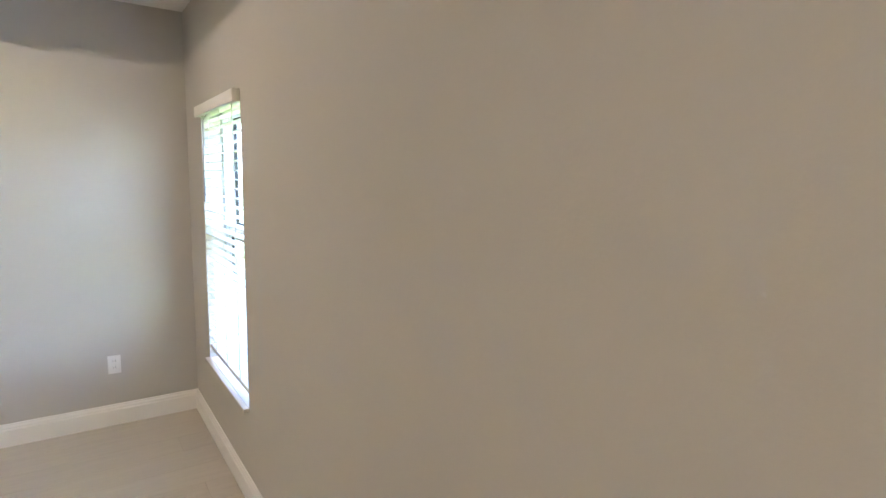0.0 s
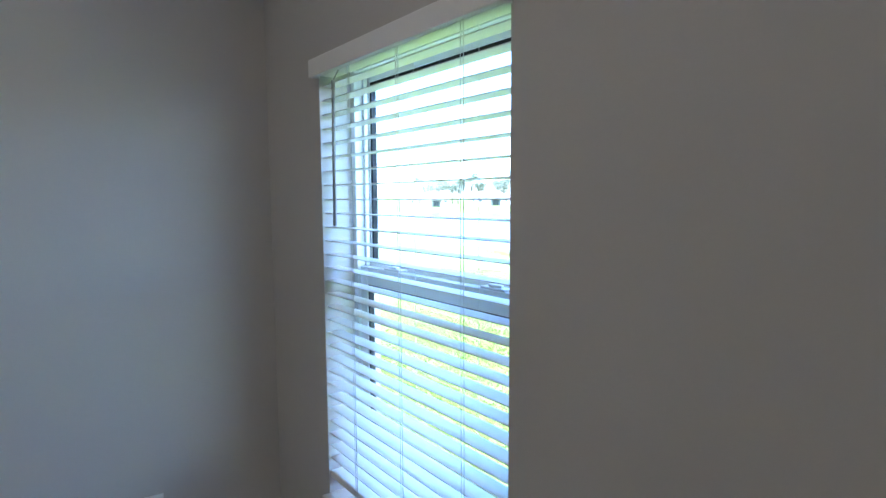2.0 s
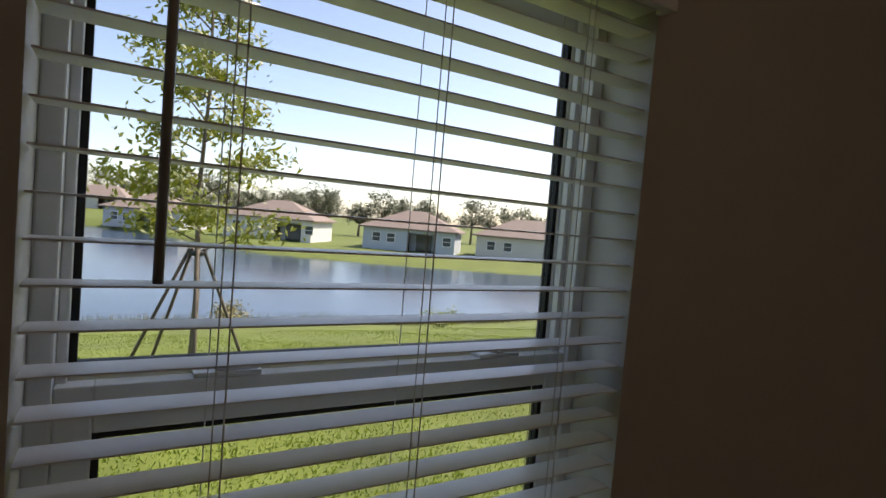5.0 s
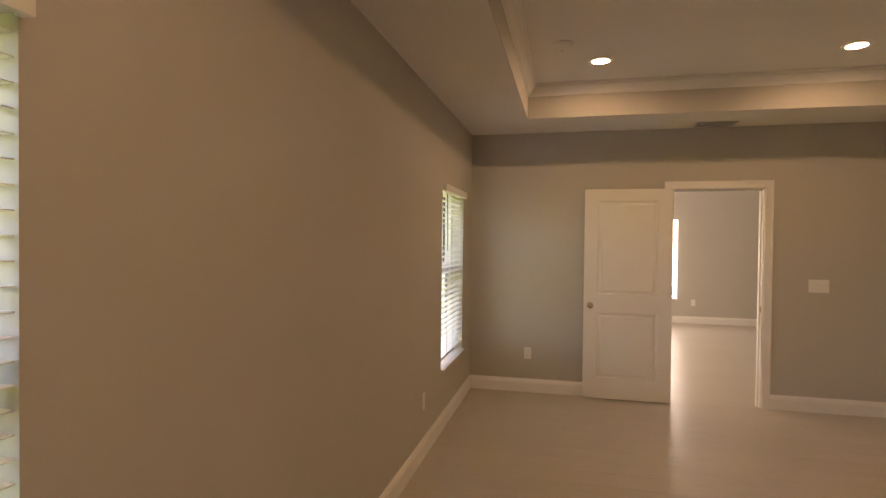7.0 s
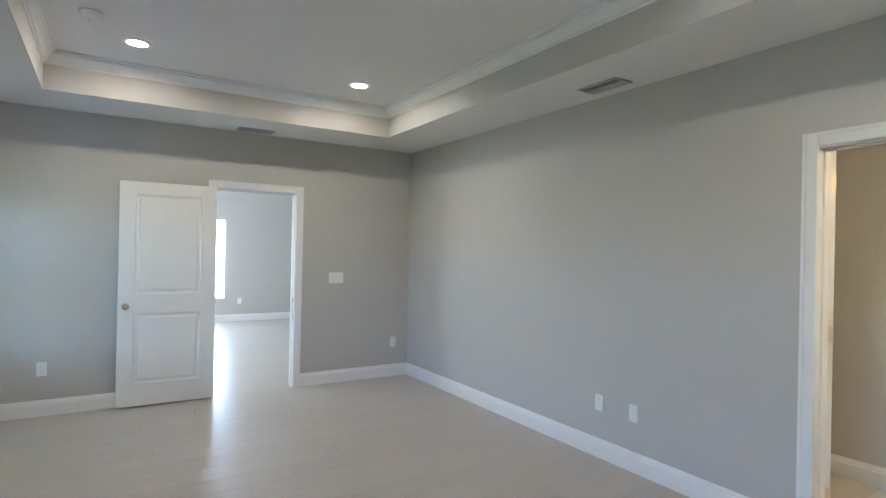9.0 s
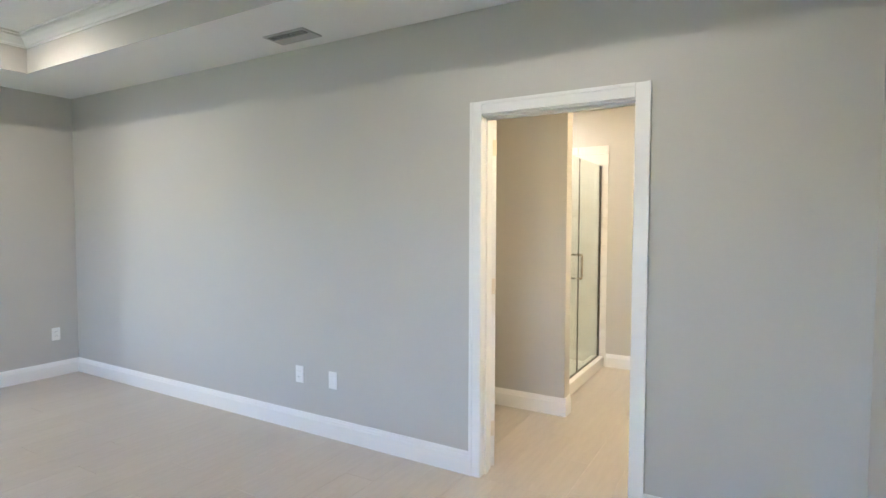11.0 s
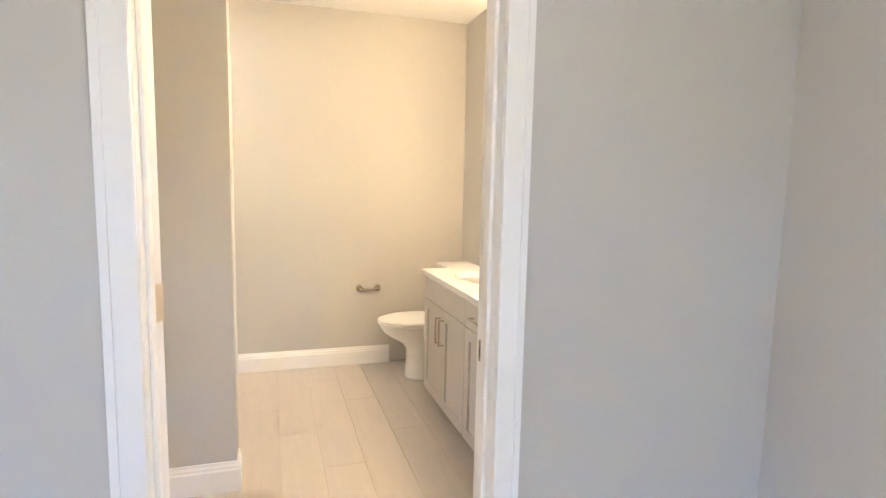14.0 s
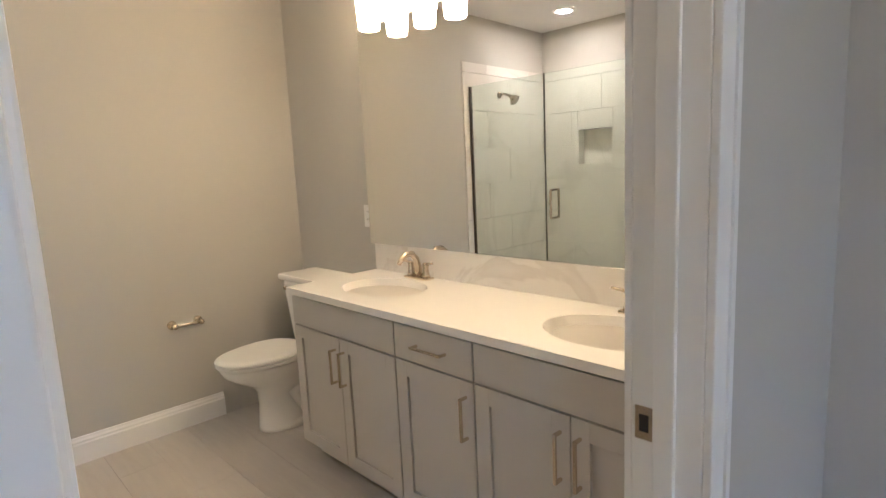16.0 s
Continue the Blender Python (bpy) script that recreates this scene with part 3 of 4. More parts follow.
smoke.location = (4.42, 3.17, TRAY_TOP)


def vent(x, y, along_x, label):
    f = thing("ceiling_vent", label, "vent", "ceiling vents")
    w, d = 0.34, 0.17
    for r in ((-w / 2, w / 2, -d / 2, -d / 2 + 0.018), (-w / 2, w / 2, d / 2 - 0.018, d / 2), (-w / 2, -w / 2 + 0.018, -d / 2 + 0.018, d / 2 - 0.018), (w / 2 - 0.018, w / 2, -d / 2 + 0.018, d / 2 - 0.018)):
        part("frame", boxed(*r, -0.009, -0.0005, bevel=0.002), VENT, f)
    # near-black sheet that paints the duct's darkness behind the louvres
    part("duct_shade_sheet", boxed(-w / 2 + 0.018, w / 2 - 0.018, -d / 2 + 0.018, d / 2 - 0.018, -0.002, -0.0005), SLOT, f)
    part("divider", boxed(-w / 2 + 0.018, w / 2 - 0.018, -0.004, 0.004, -0.009, -0.002), VENT, f)
    for i in range(10):
        yy = -d / 2 + 0.026 + i * 0.0132
        b = boxed(-w / 2 + 0.018, w / 2 - 0.018, -0.0055, 0.0055, -0.0006, 0.0006)
        s = part("slat", b, VENT, f)
        s.matrix_basis = pose(0, yy, -0.006, 35 if i < 5 else -35)
    f.matrix_basis = pose(x, y, H, 0, 0, 0 if along_x else 90)


vent(2.97, 0.21, True, "grey slatted vent in the ceiling border by the long wall")
vent(5.92, 1.83, False, "grey slatted vent in the ceiling border by the doorway")

# ---- vanity ----
VF, VY0, VY1 = 0.546, -1.994, -0.1225
ZC = 0.822
ZT = ZC + 0.030


def bar_pull(parent, p, q, out):
    """A square bar pull from p to q standing off along out."""
    p, q, o = Vector(p), Vector(q), Vector(out)
    b = bmesh.new()
    d = (q - p).normalized()
    def bar(a, c):
        lo = [min(a[i], c[i]) - 0.0045 for i in range(3)]
        hi = [max(a[i], c[i]) + 0.0045 for i in range(3)]
        box(b, lo[0], hi[0], lo[1], hi[1], lo[2], hi[2], bevel=0.0012)
    bar(p + o * 0.030, q + o * 0.030)
    bar(p + o * 0.004 + d * 0.0, p + o * 0.022)
    bar(q + o * 0.004, q + o * 0.022)
    part("handle", b, NICKEL, parent, "satin nickel bar pull")


def shaker(name, parent, y0, y1, z0, z1, handle=None):
    t0, t1 = VF, VF + 0.019
    b = bmesh.new()
    s = 0.058
    for d in ((y0, y0 + s, z0, z1), (y1 - s, y1, z0, z1), (y0 + s, y1 - s, z0, z0 + s), (y0 + s, y1 - s, z1 - s, z1)):
        box(b, t0, t1, d[0], d[1], d[2], d[3], bevel=0.0012)
    box(b, t0, t0 + 0.008, y0 + s, y1 - s, z0 + s, z1 - s)
    o = part(name, b, CABINET, parent)
    if handle:
        yy, za, zb = handle
        bar_pull(o, (t1, yy, za), (t1, yy, zb), (1, 0, 0))


def slab_front(name, parent, y0, y1, z0, z1, pull):
    o = part(name, boxed(VF, VF + 0.019, y0, y1, z0, z1, bevel=0.0015), CABINET, parent)
    if pull:
        c = (y0 + y1) / 2
        bar_pull(o, (VF + 0.019, c - 0.072, (z0 + z1) / 2), (VF + 0.019, c + 0.072, (z0 + z1) / 2), (1, 0, 0))


def cabinet(y0, y1, two, label):
    f = thing("vanity_cabinet", label, "cabinet", "vanity cabinets")
    b = boxed(BX0, VF - 0.001, y0, y1, 0.095, ZC - 0.001)
    part("body", b, CABINET, f)
    part("toe_kick", boxed(BX0, VF - 0.07, y0, y1, 0, 0.0945), CABINET, f)
    g = 0.0035
    zs = 0.677
    slab_front("drawer_front", f, y0 + g, y1 - g, zs + g, ZC - 0.012, not two)
    if two:
        m = (y0 + y1) / 2
        shaker("door", f, y0 + g, m - g / 2, 0.10, zs - g, (m - 0.032, 0.477, 0.619))
        shaker("door", f, m + g / 2, y1 - g, 0.10, zs - g, (m + 0.032, 0.477, 0.619))
    else:
        shaker("door", f, y0 + g, y1 - g, 0.10, zs - g, (y1 - 0.036, 0.477, 0.619))
    return f


cabinet(VY0 + 0.012, -1.233, True, "light grey shaker sink cabinet with two doors")
cabinet(-1.233, -0.837, False, "light grey shaker cabinet with one drawer and door")
cabinet(-0.837, VY1, True, "light grey shaker sink cabinet with two doors")

SINKS = (-1.60, -0.49)
top = thing("countertop", "white quartz double-sink vanity top with backsplash", "countertop")
b = bmesh.new()
y_edges = [VY0]
RX, RY, SXC = 0.165, 0.225, 0.315
x0c, x1c = BX0, 0.582
# top sheet with oval cut-outs: one fan of quads round each oval, plain strips between
def oval_panel(b, ya, yb, yc, z):
    n = 48
    ring = [b.verts.new((SXC + RX * math.cos(u), yc + RY * math.sin(u), z)) for u in [2 * math.pi * k / n for k in range(n)]]
    outer = []
    for k in range(n):
        u = 2 * math.pi * k / n
        dx, dy = math.cos(u), math.sin(u)
        s = min(((x1c - SXC) / dx if dx > 1e-9 else (x0c - SXC) / dx if dx < -1e-9 else 9), ((yb - yc) / dy if dy > 1e-9 else (ya - yc) / dy if dy < -1e-9 else 9))
        outer.append(Vector((SXC + dx * s, yc + dy * s, z)))
    for cx, cy in ((x0c, ya), (x0c, yb), (x1c, ya), (x1c, yb)):
        k = min(range(n), key=lambda i: (outer[i].x - cx) ** 2 + (outer[i].y - cy) ** 2)
        outer[k] = Vector((cx, cy, z))
    ov = [b.verts.new(p) for p in outer]
    for k in range(n):
        b.faces.new((ring[k], ov[k], ov[(k + 1) % n], ring[(k + 1) % n]))
mid_y = (SINKS[0] + SINKS[1]) / 2
oval_panel(b, VY0, mid_y, SINKS[0], ZT)
oval_panel(b, mid_y, VY1, SINKS[1], ZT)
bmesh.ops.recalc_face_normals(b, faces=b.faces)
if b.faces[:][0].normal.z < 0:
    bmesh.ops.reverse_faces(b, faces=b.faces)
part("top_sheet", b, QUARTZ, top)
for d in ((x1c - 0.02, x1c, VY0, VY1), (x0c, x1c - 0.02, VY0, VY0 + 0.02), (x0c, x1c - 0.02, VY1 - 0.02, VY1)):
    part("edge", boxed(*d, ZC, ZT - 0.0005, bevel=0.0015), QUARTZ, top)
for sy in SINKS:
    bowl = lathe(bmesh.new(), [(1.0, 0.892), (0.985, 0.886), (0.95, 0.872), (0.86, 0.835), (0.68, 0.79), (0.42, 0.768), (0.12, 0.762), (0.0, 0.762)],
                 Matrix.Translation((SXC, sy, ZT - 0.892)), 48, RX, RY, cap=False)
    part("basin", bowl, PORCELAIN, top, "white oval sink basin")
    part("drain", lathe(bmesh.new(), [(0.0, 0.766), (0.022, 0.766), (0.024, 0.763)], Matrix.Translation((SXC, sy, ZT - 0.892)), 20), NICKEL, top, "metal drain")
part("backsplash", boxed(BX0, BX0 + 0.02, VY0, VY1, ZT + 0.0005, 0.990, bevel=0.002), MARBLE, top, "pale stone backsplash")


def faucet(y):
    f = thing("faucet", "satin nickel two-handle bathroom faucet on the vanity top", "faucet", "vanity faucets")
    x = 0.105
    part("base", boxed(x - 0.026, x + 0.026, y - 0.082, y + 0.082, 0.8922, 0.905, bevel=0.006), NICKEL, f)
    pts = [(x, y, 0.903), (x + 0.002, y, 0.95), (x + 0.012, y, 0.99), (x + 0.038, y, 1.018), (x + 0.072, y, 1.018), (x + 0.1, y, 1.0), (x + 0.118, y, 0.975)]
    part("spout", tube(bmesh.new(), pts, 0.019, 14, r_end=0.011), NICKEL, f)
    for s in (-1, 1):
        h = lathe(bmesh.new(), [(0.022, 0.904), (0.017, 0.92), (0.0135, 0.945), (0.015, 0.962), (0.012, 0.972), (0, 0.975)], Matrix.Translation((x, y + s * 0.052, 0)), 18)
        tube(h, [(x, y + s * 0.052, 0.966), (x + 0.006, y + s * 0.085, 0.972), (x + 0.012, y + s * 0.112, 0.976)], 0.0075, 8, r_end=0.005)
        part("lever", h, NICKEL, f)
    f.location.z = ZT - 0.892
    return f


for sy in SINKS:
    faucet(sy)
mirror_ob = structure("mirror", boxed(BX0 + 0.0005, BX0 + 0.006, VY0 - 0.018, VY1 - 0.01, 0.992, 2.064), MIRROR, "large frameless plate mirror above the vanity", "mirror")
hinge_at = Vector((BX0 + 0.0005, VY1 - 0.01, 0))
mirror_ob.matrix_basis = Matrix.Translation(hinge_at) @ pose(0, 0, 0, 0, 0, 0.8) @ Matrix.Translation(-hinge_at)
# three-shade bath bar lights
def bath_light(yc, dz=-0.055):
    f = thing("vanity_light", "lit three-shade brushed nickel vanity light above the mirror", "wall light", "vanity lights")
    part("back_plate", boxed(BX0, BX0 + 0.018, yc - 0.12, yc + 0.12, 2.17, 2.28, bevel=0.004), NICKEL, f)
    part("bar", boxed(BX0 + 0.03, BX0 + 0.045, yc - 0.24, yc + 0.24, 2.222, 2.238, bevel=0.003), NICKEL, f)
    part("stem", tube(bmesh.new(), [(BX0 + 0.016, yc, 2.23), (BX0 + 0.034, yc, 2.23)], 0.009, 10), NICKEL, f)
    for k in (-1, 0, 1):
        y = yc + k * 0.192
        x = BX0 + 0.115
        part("arm", tube(bmesh.new(), [(BX0 + 0.04, y, 2.235), (BX0 + 0.07, y, 2.262), (x - 0.012, y, 2.262), (x, y, 2.25), (x, y, 2.215)], 0.006, 8), NICKEL, f)
        part("socket_cup", lathe(bmesh.new(), [(0.0, 2.222), (0.02, 2.222), (0.022, 2.2)], Matrix.Translation((x, y, 0)), 16), NICKEL, f)
        part("shade", lathe(bmesh.new(), [(0.0, 2.205), (0.052, 2.205), (0.056, 2.19), (0.050, 2.08), (0.047, 2.068), (0.0, 2.072)], Matrix.Translation((x, y, 0)), 26), SHADE, f, "lit white glass shade")
    f.location = (0, 0, dz)
    return f


bath_light(-1.61)
bath_light(-0.49)

# ---- toilet ----
toilet = thing("toilet", "white two-piece elongated toilet with a closed lid", "toilet")
TY = -2.42


def oval_loft(levels, m=Matrix(), segs=36):
    """Lofts egg-shaped rings (z, x back, x front, half width)."""
    b = bmesh.new()
    rings = []
    for z, xb, xf, hw in levels:
        r = []
        for k in range(segs):
            u = 2 * math.pi * k / segs
            c, s = math.cos(u), math.sin(u)
            cx = xb + (xf - xb) * 0.42
            x = cx + (xf - cx) * c if c > 0 else cx + (cx - xb) * (-abs(c) ** 0.75)
            r.append(b.verts.new(m @ Vector((x, TY + hw * (abs(s) ** 0.9) * (1 if s > 0 else -1), z))))
        rings.append(r)
    for p, q in zip(rings, rings[1:]):
        for k in range(segs):
            b.faces.new((p[k], p[(k + 1) % segs], q[(k + 1) % segs], q[k])).smooth = True
    b.faces.new(rings[0][::-1])
    b.faces.new(rings[-1])
    bmesh.ops.recalc_face_normals(b, faces=b.faces)
    return b


part("bowl", oval_loft([(0.0, 0.30, 0.585, 0.112), (0.02, 0.30, 0.582, 0.110), (0.15, 0.30, 0.572, 0.104), (0.22, 0.28, 0.578, 0.110), (0.265, 0.25, 0.615, 0.132),
                        (0.305, 0.23, 0.69, 0.158), (0.345, 0.22, 0.745, 0.175), (0.385, 0.22, 0.765, 0.181), (0.394, 0.225, 0.757, 0.176)]), PORCELAIN, toilet)
part("foot", oval_loft([(0.0, 0.12, 0.56, 0.128), (0.03, 0.12, 0.56, 0.128), (0.05, 0.13, 0.54, 0.118), (0.055, 0.14, 0.53, 0.108)]), PORCELAIN, toilet)
part("trapway", tube(bmesh.new(), [(0.24, TY + 0.085, 0.20), (0.33, TY + 0.098, 0.25), (0.42, TY + 0.095, 0.20), (0.36, TY + 0.095, 0.11), (0.25, TY + 0.09, 0.06)], 0.042, 14), PORCELAIN, toilet)
part("seat", oval_loft([(0.3965, 0.315, 0.77, 0.184), (0.402, 0.315, 0.777, 0.187), (0.412, 0.315, 0.777, 0.187), (0.415, 0.315, 0.77, 0.183)]), PLASTIC, toilet)
part("lid", oval_loft([(0.418, 0.315, 0.775, 0.185), (0.423, 0.315, 0.78, 0.188), (0.432, 0.315, 0.775, 0.186), (0.440, 0.315, 0.74, 0.172)]), PLASTIC, toilet)
part("seat_hinge", boxed(0.288, 0.318, TY - 0.09, TY + 0.09, 0.3955, 0.428, bevel=0.006), PLASTIC, toilet)
b = boxed(BX0 + 0.012, 0.278, TY - 0.20, TY + 0.20, 0.395, 0.765, bevel=0.025)
for v in b.verts:
    if v.co.z < 0.45:
        v.co.y = TY + (v.co.y - TY) * 0.86
        v.co.x = BX0 + 0.012 + (v.co.x - BX0 - 0.012) * 0.9
part("tank", b, PORCELAIN, toilet)
part("tank_lid", boxed(BX0 + 0.005, 0.298, TY - 0.215, TY + 0.215, 0.7655, 0.80, bevel=0.010), PORCELAIN, toilet)
lv = tube(bmesh.new(), [(0.277, TY - 0.15, 0.72), (0.295, TY - 0.15, 0.72)], 0.011, 10)
tube(lv, [(0.292, TY - 0.155, 0.72), (0.295, TY - 0.085, 0.713)], 0.007, 8, r_end=0.005)
part("flush_lever", lv, NICKEL, toilet, "metal flush lever")

tp = thing("toilet_paper_holder", "satin nickel pivoting paper holder on the back wall", "paper holder")
for x in (0.716, 0.854):
    b = lathe(bmesh.new(), [(0.0, 0), (0.024, 0), (0.024, 0.006), (0.012, 0.012), (0.010, 0.05), (0.014, 0.054), (0.014, 0.066), (0, 0.07)], pose(x, BY0, 0.590, -90), 20)
    part("post", b, NICKEL, tp)
part("roller", tube(bmesh.new(), [(0.720, BY0 + 0.058, 0.590), (0.850, BY0 + 0.058, 0.590)], 0.009, 12), NICKEL, tp)

# ---- shower ----
SX, SJ = 1.80, -2.06
structure("shower_curb", boxed(1.742, 1.862, BY0 + 0.013, -1.3205, 0.001, 0.105, bevel=0.004), QUARTZ, "white stone shower curb", "curb")
sh = thing("shower_enclosure", "frameless clear glass shower door and fixed panel", "shower door")
g1 = part("fixed_pane", boxed(SX - 0.005, SX + 0.005, BY0 + 0.02, SJ - 0.003, 0.112, 2.02), SHOWER_GLASS, sh, "clear glass pane")
g2 = part("door_pane", boxed(SX - 0.005, SX + 0.005, SJ + 0.003, -1.335, 0.118, 2.02), SHOWER_GLASS, sh, "clear glass pane")
for g in (g1, g2):
    g.visible_shadow = False
part("wall_channel", boxed(SX - 0.010, SX + 0.010, BY0 + 0.0135, BY0 + 0.03, 0.106, 2.02), DARKM, sh, "dark metal wall channel")
part("bottom_channel", boxed(SX - 0.009, SX + 0.009, BY0 + 0.0305, -1.3345, 0.1055, 0.1115), DARKM, sh)
part("edge_seal", boxed(SX - 0.0055, SX + 0.0055, SJ - 0.0025, SJ + 0.0025, 0.112, 2.02), DARKM, sh)
for z in (0.35, 1.70):
    part("glass_hinge", boxed(SX - 0.012, SX + 0.012, -1.385, -1.3215, z, z + 0.09, bevel=0.002), NICKEL, sh, "square nickel glass hinge")
hb = bmesh.new()
for s in (-1, 1):
    tube(hb, [(SX + s * 0.006, SJ + 0.075, 0.96), (SX + s * 0.05, SJ + 0.075, 0.96), (SX + s * 0.055, SJ + 0.075, 0.975), (SX + s * 0.055, SJ + 0.075, 1.155), (SX + s * 0.05, SJ + 0.075, 1.17), (SX + s * 0.006, SJ + 0.075, 1.17)], 0.009, 10)
part("door_handle", hb, NICKEL, sh, "nickel D-shaped door handle")
# large marble-look tiles on the three shower walls
head = thing("shower_fixture", "satin nickel shower head on the tiled wall", "shower head")
part("arm", tube(bmesh.new(), [(2.20, BY0 + 0.012, 1.98), (2.20, BY0 + 0.07, 1.985), (2.20, BY0 + 0.13, 1.955)], 0.010, 10), NICKEL, head)
part("flange", lathe(bmesh.new(), [(0.0, 0), (0.03, 0), (0.024, 0.008), (0.012, 0.012)], pose(2.20, BY0 + 0.0125, 1.98, -90), 20), NICKEL, head)
part("spray_face", lathe(bmesh.new(), [(0.0, 0), (0.014, 0), (0.018, 0.025), (0.045, 0.06), (0.048, 0.07), (0.0, 0.072)], pose(2.20, BY0 + 0.125, 1.962, -130), 24), NICKEL, head)


def tile_wall(name, axis, c, a0, a1, z0, z1, tw, th, inward, hole=None, label="veined marble-look porcelain tile wall"):
    f = thing(name, label, "tile wall", kind="structure")
    g, t = 0.0012, 0.010
    r, z = 0, z0
    while z < z1 - 0.01:
        zb = min(z + th, z1)
        a = a0 - (tw / 2 if r % 2 else 0)
        while a < a1 - 0.01:
            p, q = max(a, a0), min(a + tw, a1)
            rects = [(p, q, z, zb)]
            if hole:
                ha, hb_, hz0, hz1 = hole
                if p < hb_ and q > ha and z < hz1 and zb > hz0:
                    rects = [(p, min(q, ha), z, zb), (max(p, hb_), q, z, zb), (max(p, ha), min(q, hb_), z, min(zb, hz0)), (max(p, ha), min(q, hb_), max(z, hz1), zb)]
            for u0, u1, w0, w1 in rects:
                if u1 - u0 > 0.01 and w1 - w0 > 0.01:
                    o0, o1 = sorted((c, c + inward * t))
                    b = boxed(u0 + g, u1 - g, o0, o1, w0 + g, w1 - g) if axis == "x" else boxed(o0, o1, u0 + g, u1 - g, w0 + g, w1 - g)
                    part("tile", b, MARBLE, f)
            a += tw
        z += th
        r += 1
    return f


tile_wall("shower_tile_back", "x", BY0 + 0.001, 1.725, BXE - 0.012, 0.002, 2.22, 0.61, 0.305, 1)
tile_wall("shower_tile_side", "y", BXE - 0.001, BY0 + 0.013, -1.333, 0.002, 2.22, 0.61, 0.305, -1, NICHE)
tile_wall("shower_tile_end", "x", -1.321, 1.87, BXE - 0.012, 0.002, 2.22, 0.61, 0.305, -1)
n0, n1, nz0, nz1 = NICHE
nb = bmesh.new()
box(nb, BXE + 0.094, BXE + 0.0995, n0 + 0.0005, n1 - 0.0005, nz0 + 0.0005, nz1 - 0.0005)
for d in ((n0 + 0.0005, n0 + 0.008, nz0 + 0.008, nz1 - 0.008), (n1 - 0.008, n1 - 0.0005, nz0 + 0.008, nz1 - 0.008), (n0 + 0.0005, n1 - 0.0005, nz0 + 0.0005, nz0 + 0.008), (n0 + 0.0005, n1 - 0.0005, nz1 - 0.008, nz1 - 0.0005)):
    box(nb, BXE - 0.011, BXE + 0.0935, *d)
structure("shower_niche", nb, MARBLE, "recessed tiled niche in the shower wall", "niche")
structure("shower_floor", boxed(1.863, BXE - 0.012, BY0 + 0.012, -1.333, 0.001, 0.03), QUARTZ, "white shower base", "shower base")

# ---- outdoors ----
POND = -2.9
FAR_SHORE = ((-400, 60), (-120, 105), (-100, 128), (-80, 140), (-50, 148), (-30, 144), (4, 84), (13, 58), (34, 45), (80, 34), (300, 30))


def far_shore(x):
    for (a, p), (b, q) in zip(FAR_SHORE, FAR_SHORE[1:]):
        if x <= b:
            t = max(0.0, (x - a) / (b - a))
            return p + (q - p) * t + 0.8 * math.sin(x * 0.21)
    return FAR_SHORE[-1][1]


def ground_height(x, y):
    near = 24.5 + 0.5 * math.sin(x * 0.35) + 0.3 * max(0.0, 3 - x)
    if y < near + 1:
        lawn = -0.42 - 0.012 * max(0.0, min(6.0, y - 4))
        return lawn - (POND - lawn) * -1.0 * max(0.0, (y - 10) / (near - 10)) + 0.03 * math.sin(x * 1.3 + y * 0.7)
    farb = far_shore(x)
    if y < farb:
        return POND - 0.05 - min(1.2, 0.25 * min(y - near - 1, farb - y) + 0.15)
    return POND - 0.05 + 0.75 * min(1.0, (y - farb) / 8) + (1.0 * min(1.0, (y - farb) / 40) if x < 5 else 0.0)


def ground():
    xs = [-2500, -900, -400, -220] + [-140 + 4 * i for i in range(30)] + [-20 + 0.8 * i for i in range(56)] + [26 + 4 * i for i in range(30)] + [220, 400, 900, 2500]
    ys = [-2500, -600, -100, -20, 0, 4.2] + [5 + 0.8 * i for i in range(36)] + [34 + 2.0 * i for i in range(84)] + [220, 260, 400, 900, 2500]
    xs = sorted(set(round(v, 3) for v in xs))
    verts = [(x, y, ground_height(x, y)) for y in ys for x in xs]
    w = len(xs)
    faces = [(j * w + i, j * w + i + 1, (j + 1) * w + i + 1, (j + 1) * w + i) for j in range(len(ys) - 1) for i in range(w - 1)]
    me = bpy.data.meshes.new("ground")
    me.from_pydata(verts, [], faces)
    for p in me.polygons:
        p.use_smooth = True
    me.materials.append(LAWN)
    return tagged(new("ground", me), "sunny green lawn sloping to a pond", "ground", kind="structure")


ground()
wb = bmesh.new()
wb.faces.new([wb.verts.new(v) for v in ((-450, 20, POND), (350, 20, POND), (350, 190, POND), (-450, 190, POND))])
structure("water", wb, WATER, "rippled blue-grey pond water", "water")


def tufts(name, label, n, area, h0, h1, material, seed, lean=0.5, width=0.006):
    """Many thin blades in one mesh."""
    rng = random.Random(seed)
    v, f = [], []
    for _ in range(n):
        x, y = area(rng)
        z, h, a = ground_height(x, y) - 0.01, rng.uniform(h0, h1), rng.uniform(0, 6.28)
        dx, dy, l = math.cos(a) * width, math.sin(a) * width, rng.uniform(0, lean) * h
        la = rng.uniform(0, 6.28)
        k = len(v)
        v += [(x - dx, y - dy, z), (x + dx, y + dy, z), (x + l * math.cos(la), y + l * math.sin(la), z + h)]
        f.append((k, k + 1, k + 2))
    me = bpy.data.meshes.new(name)
    me.from_pydata(v, [], f)
    me.materials.append(material)
    return tagged(new(name, me), label, "grass", kind="stuff")


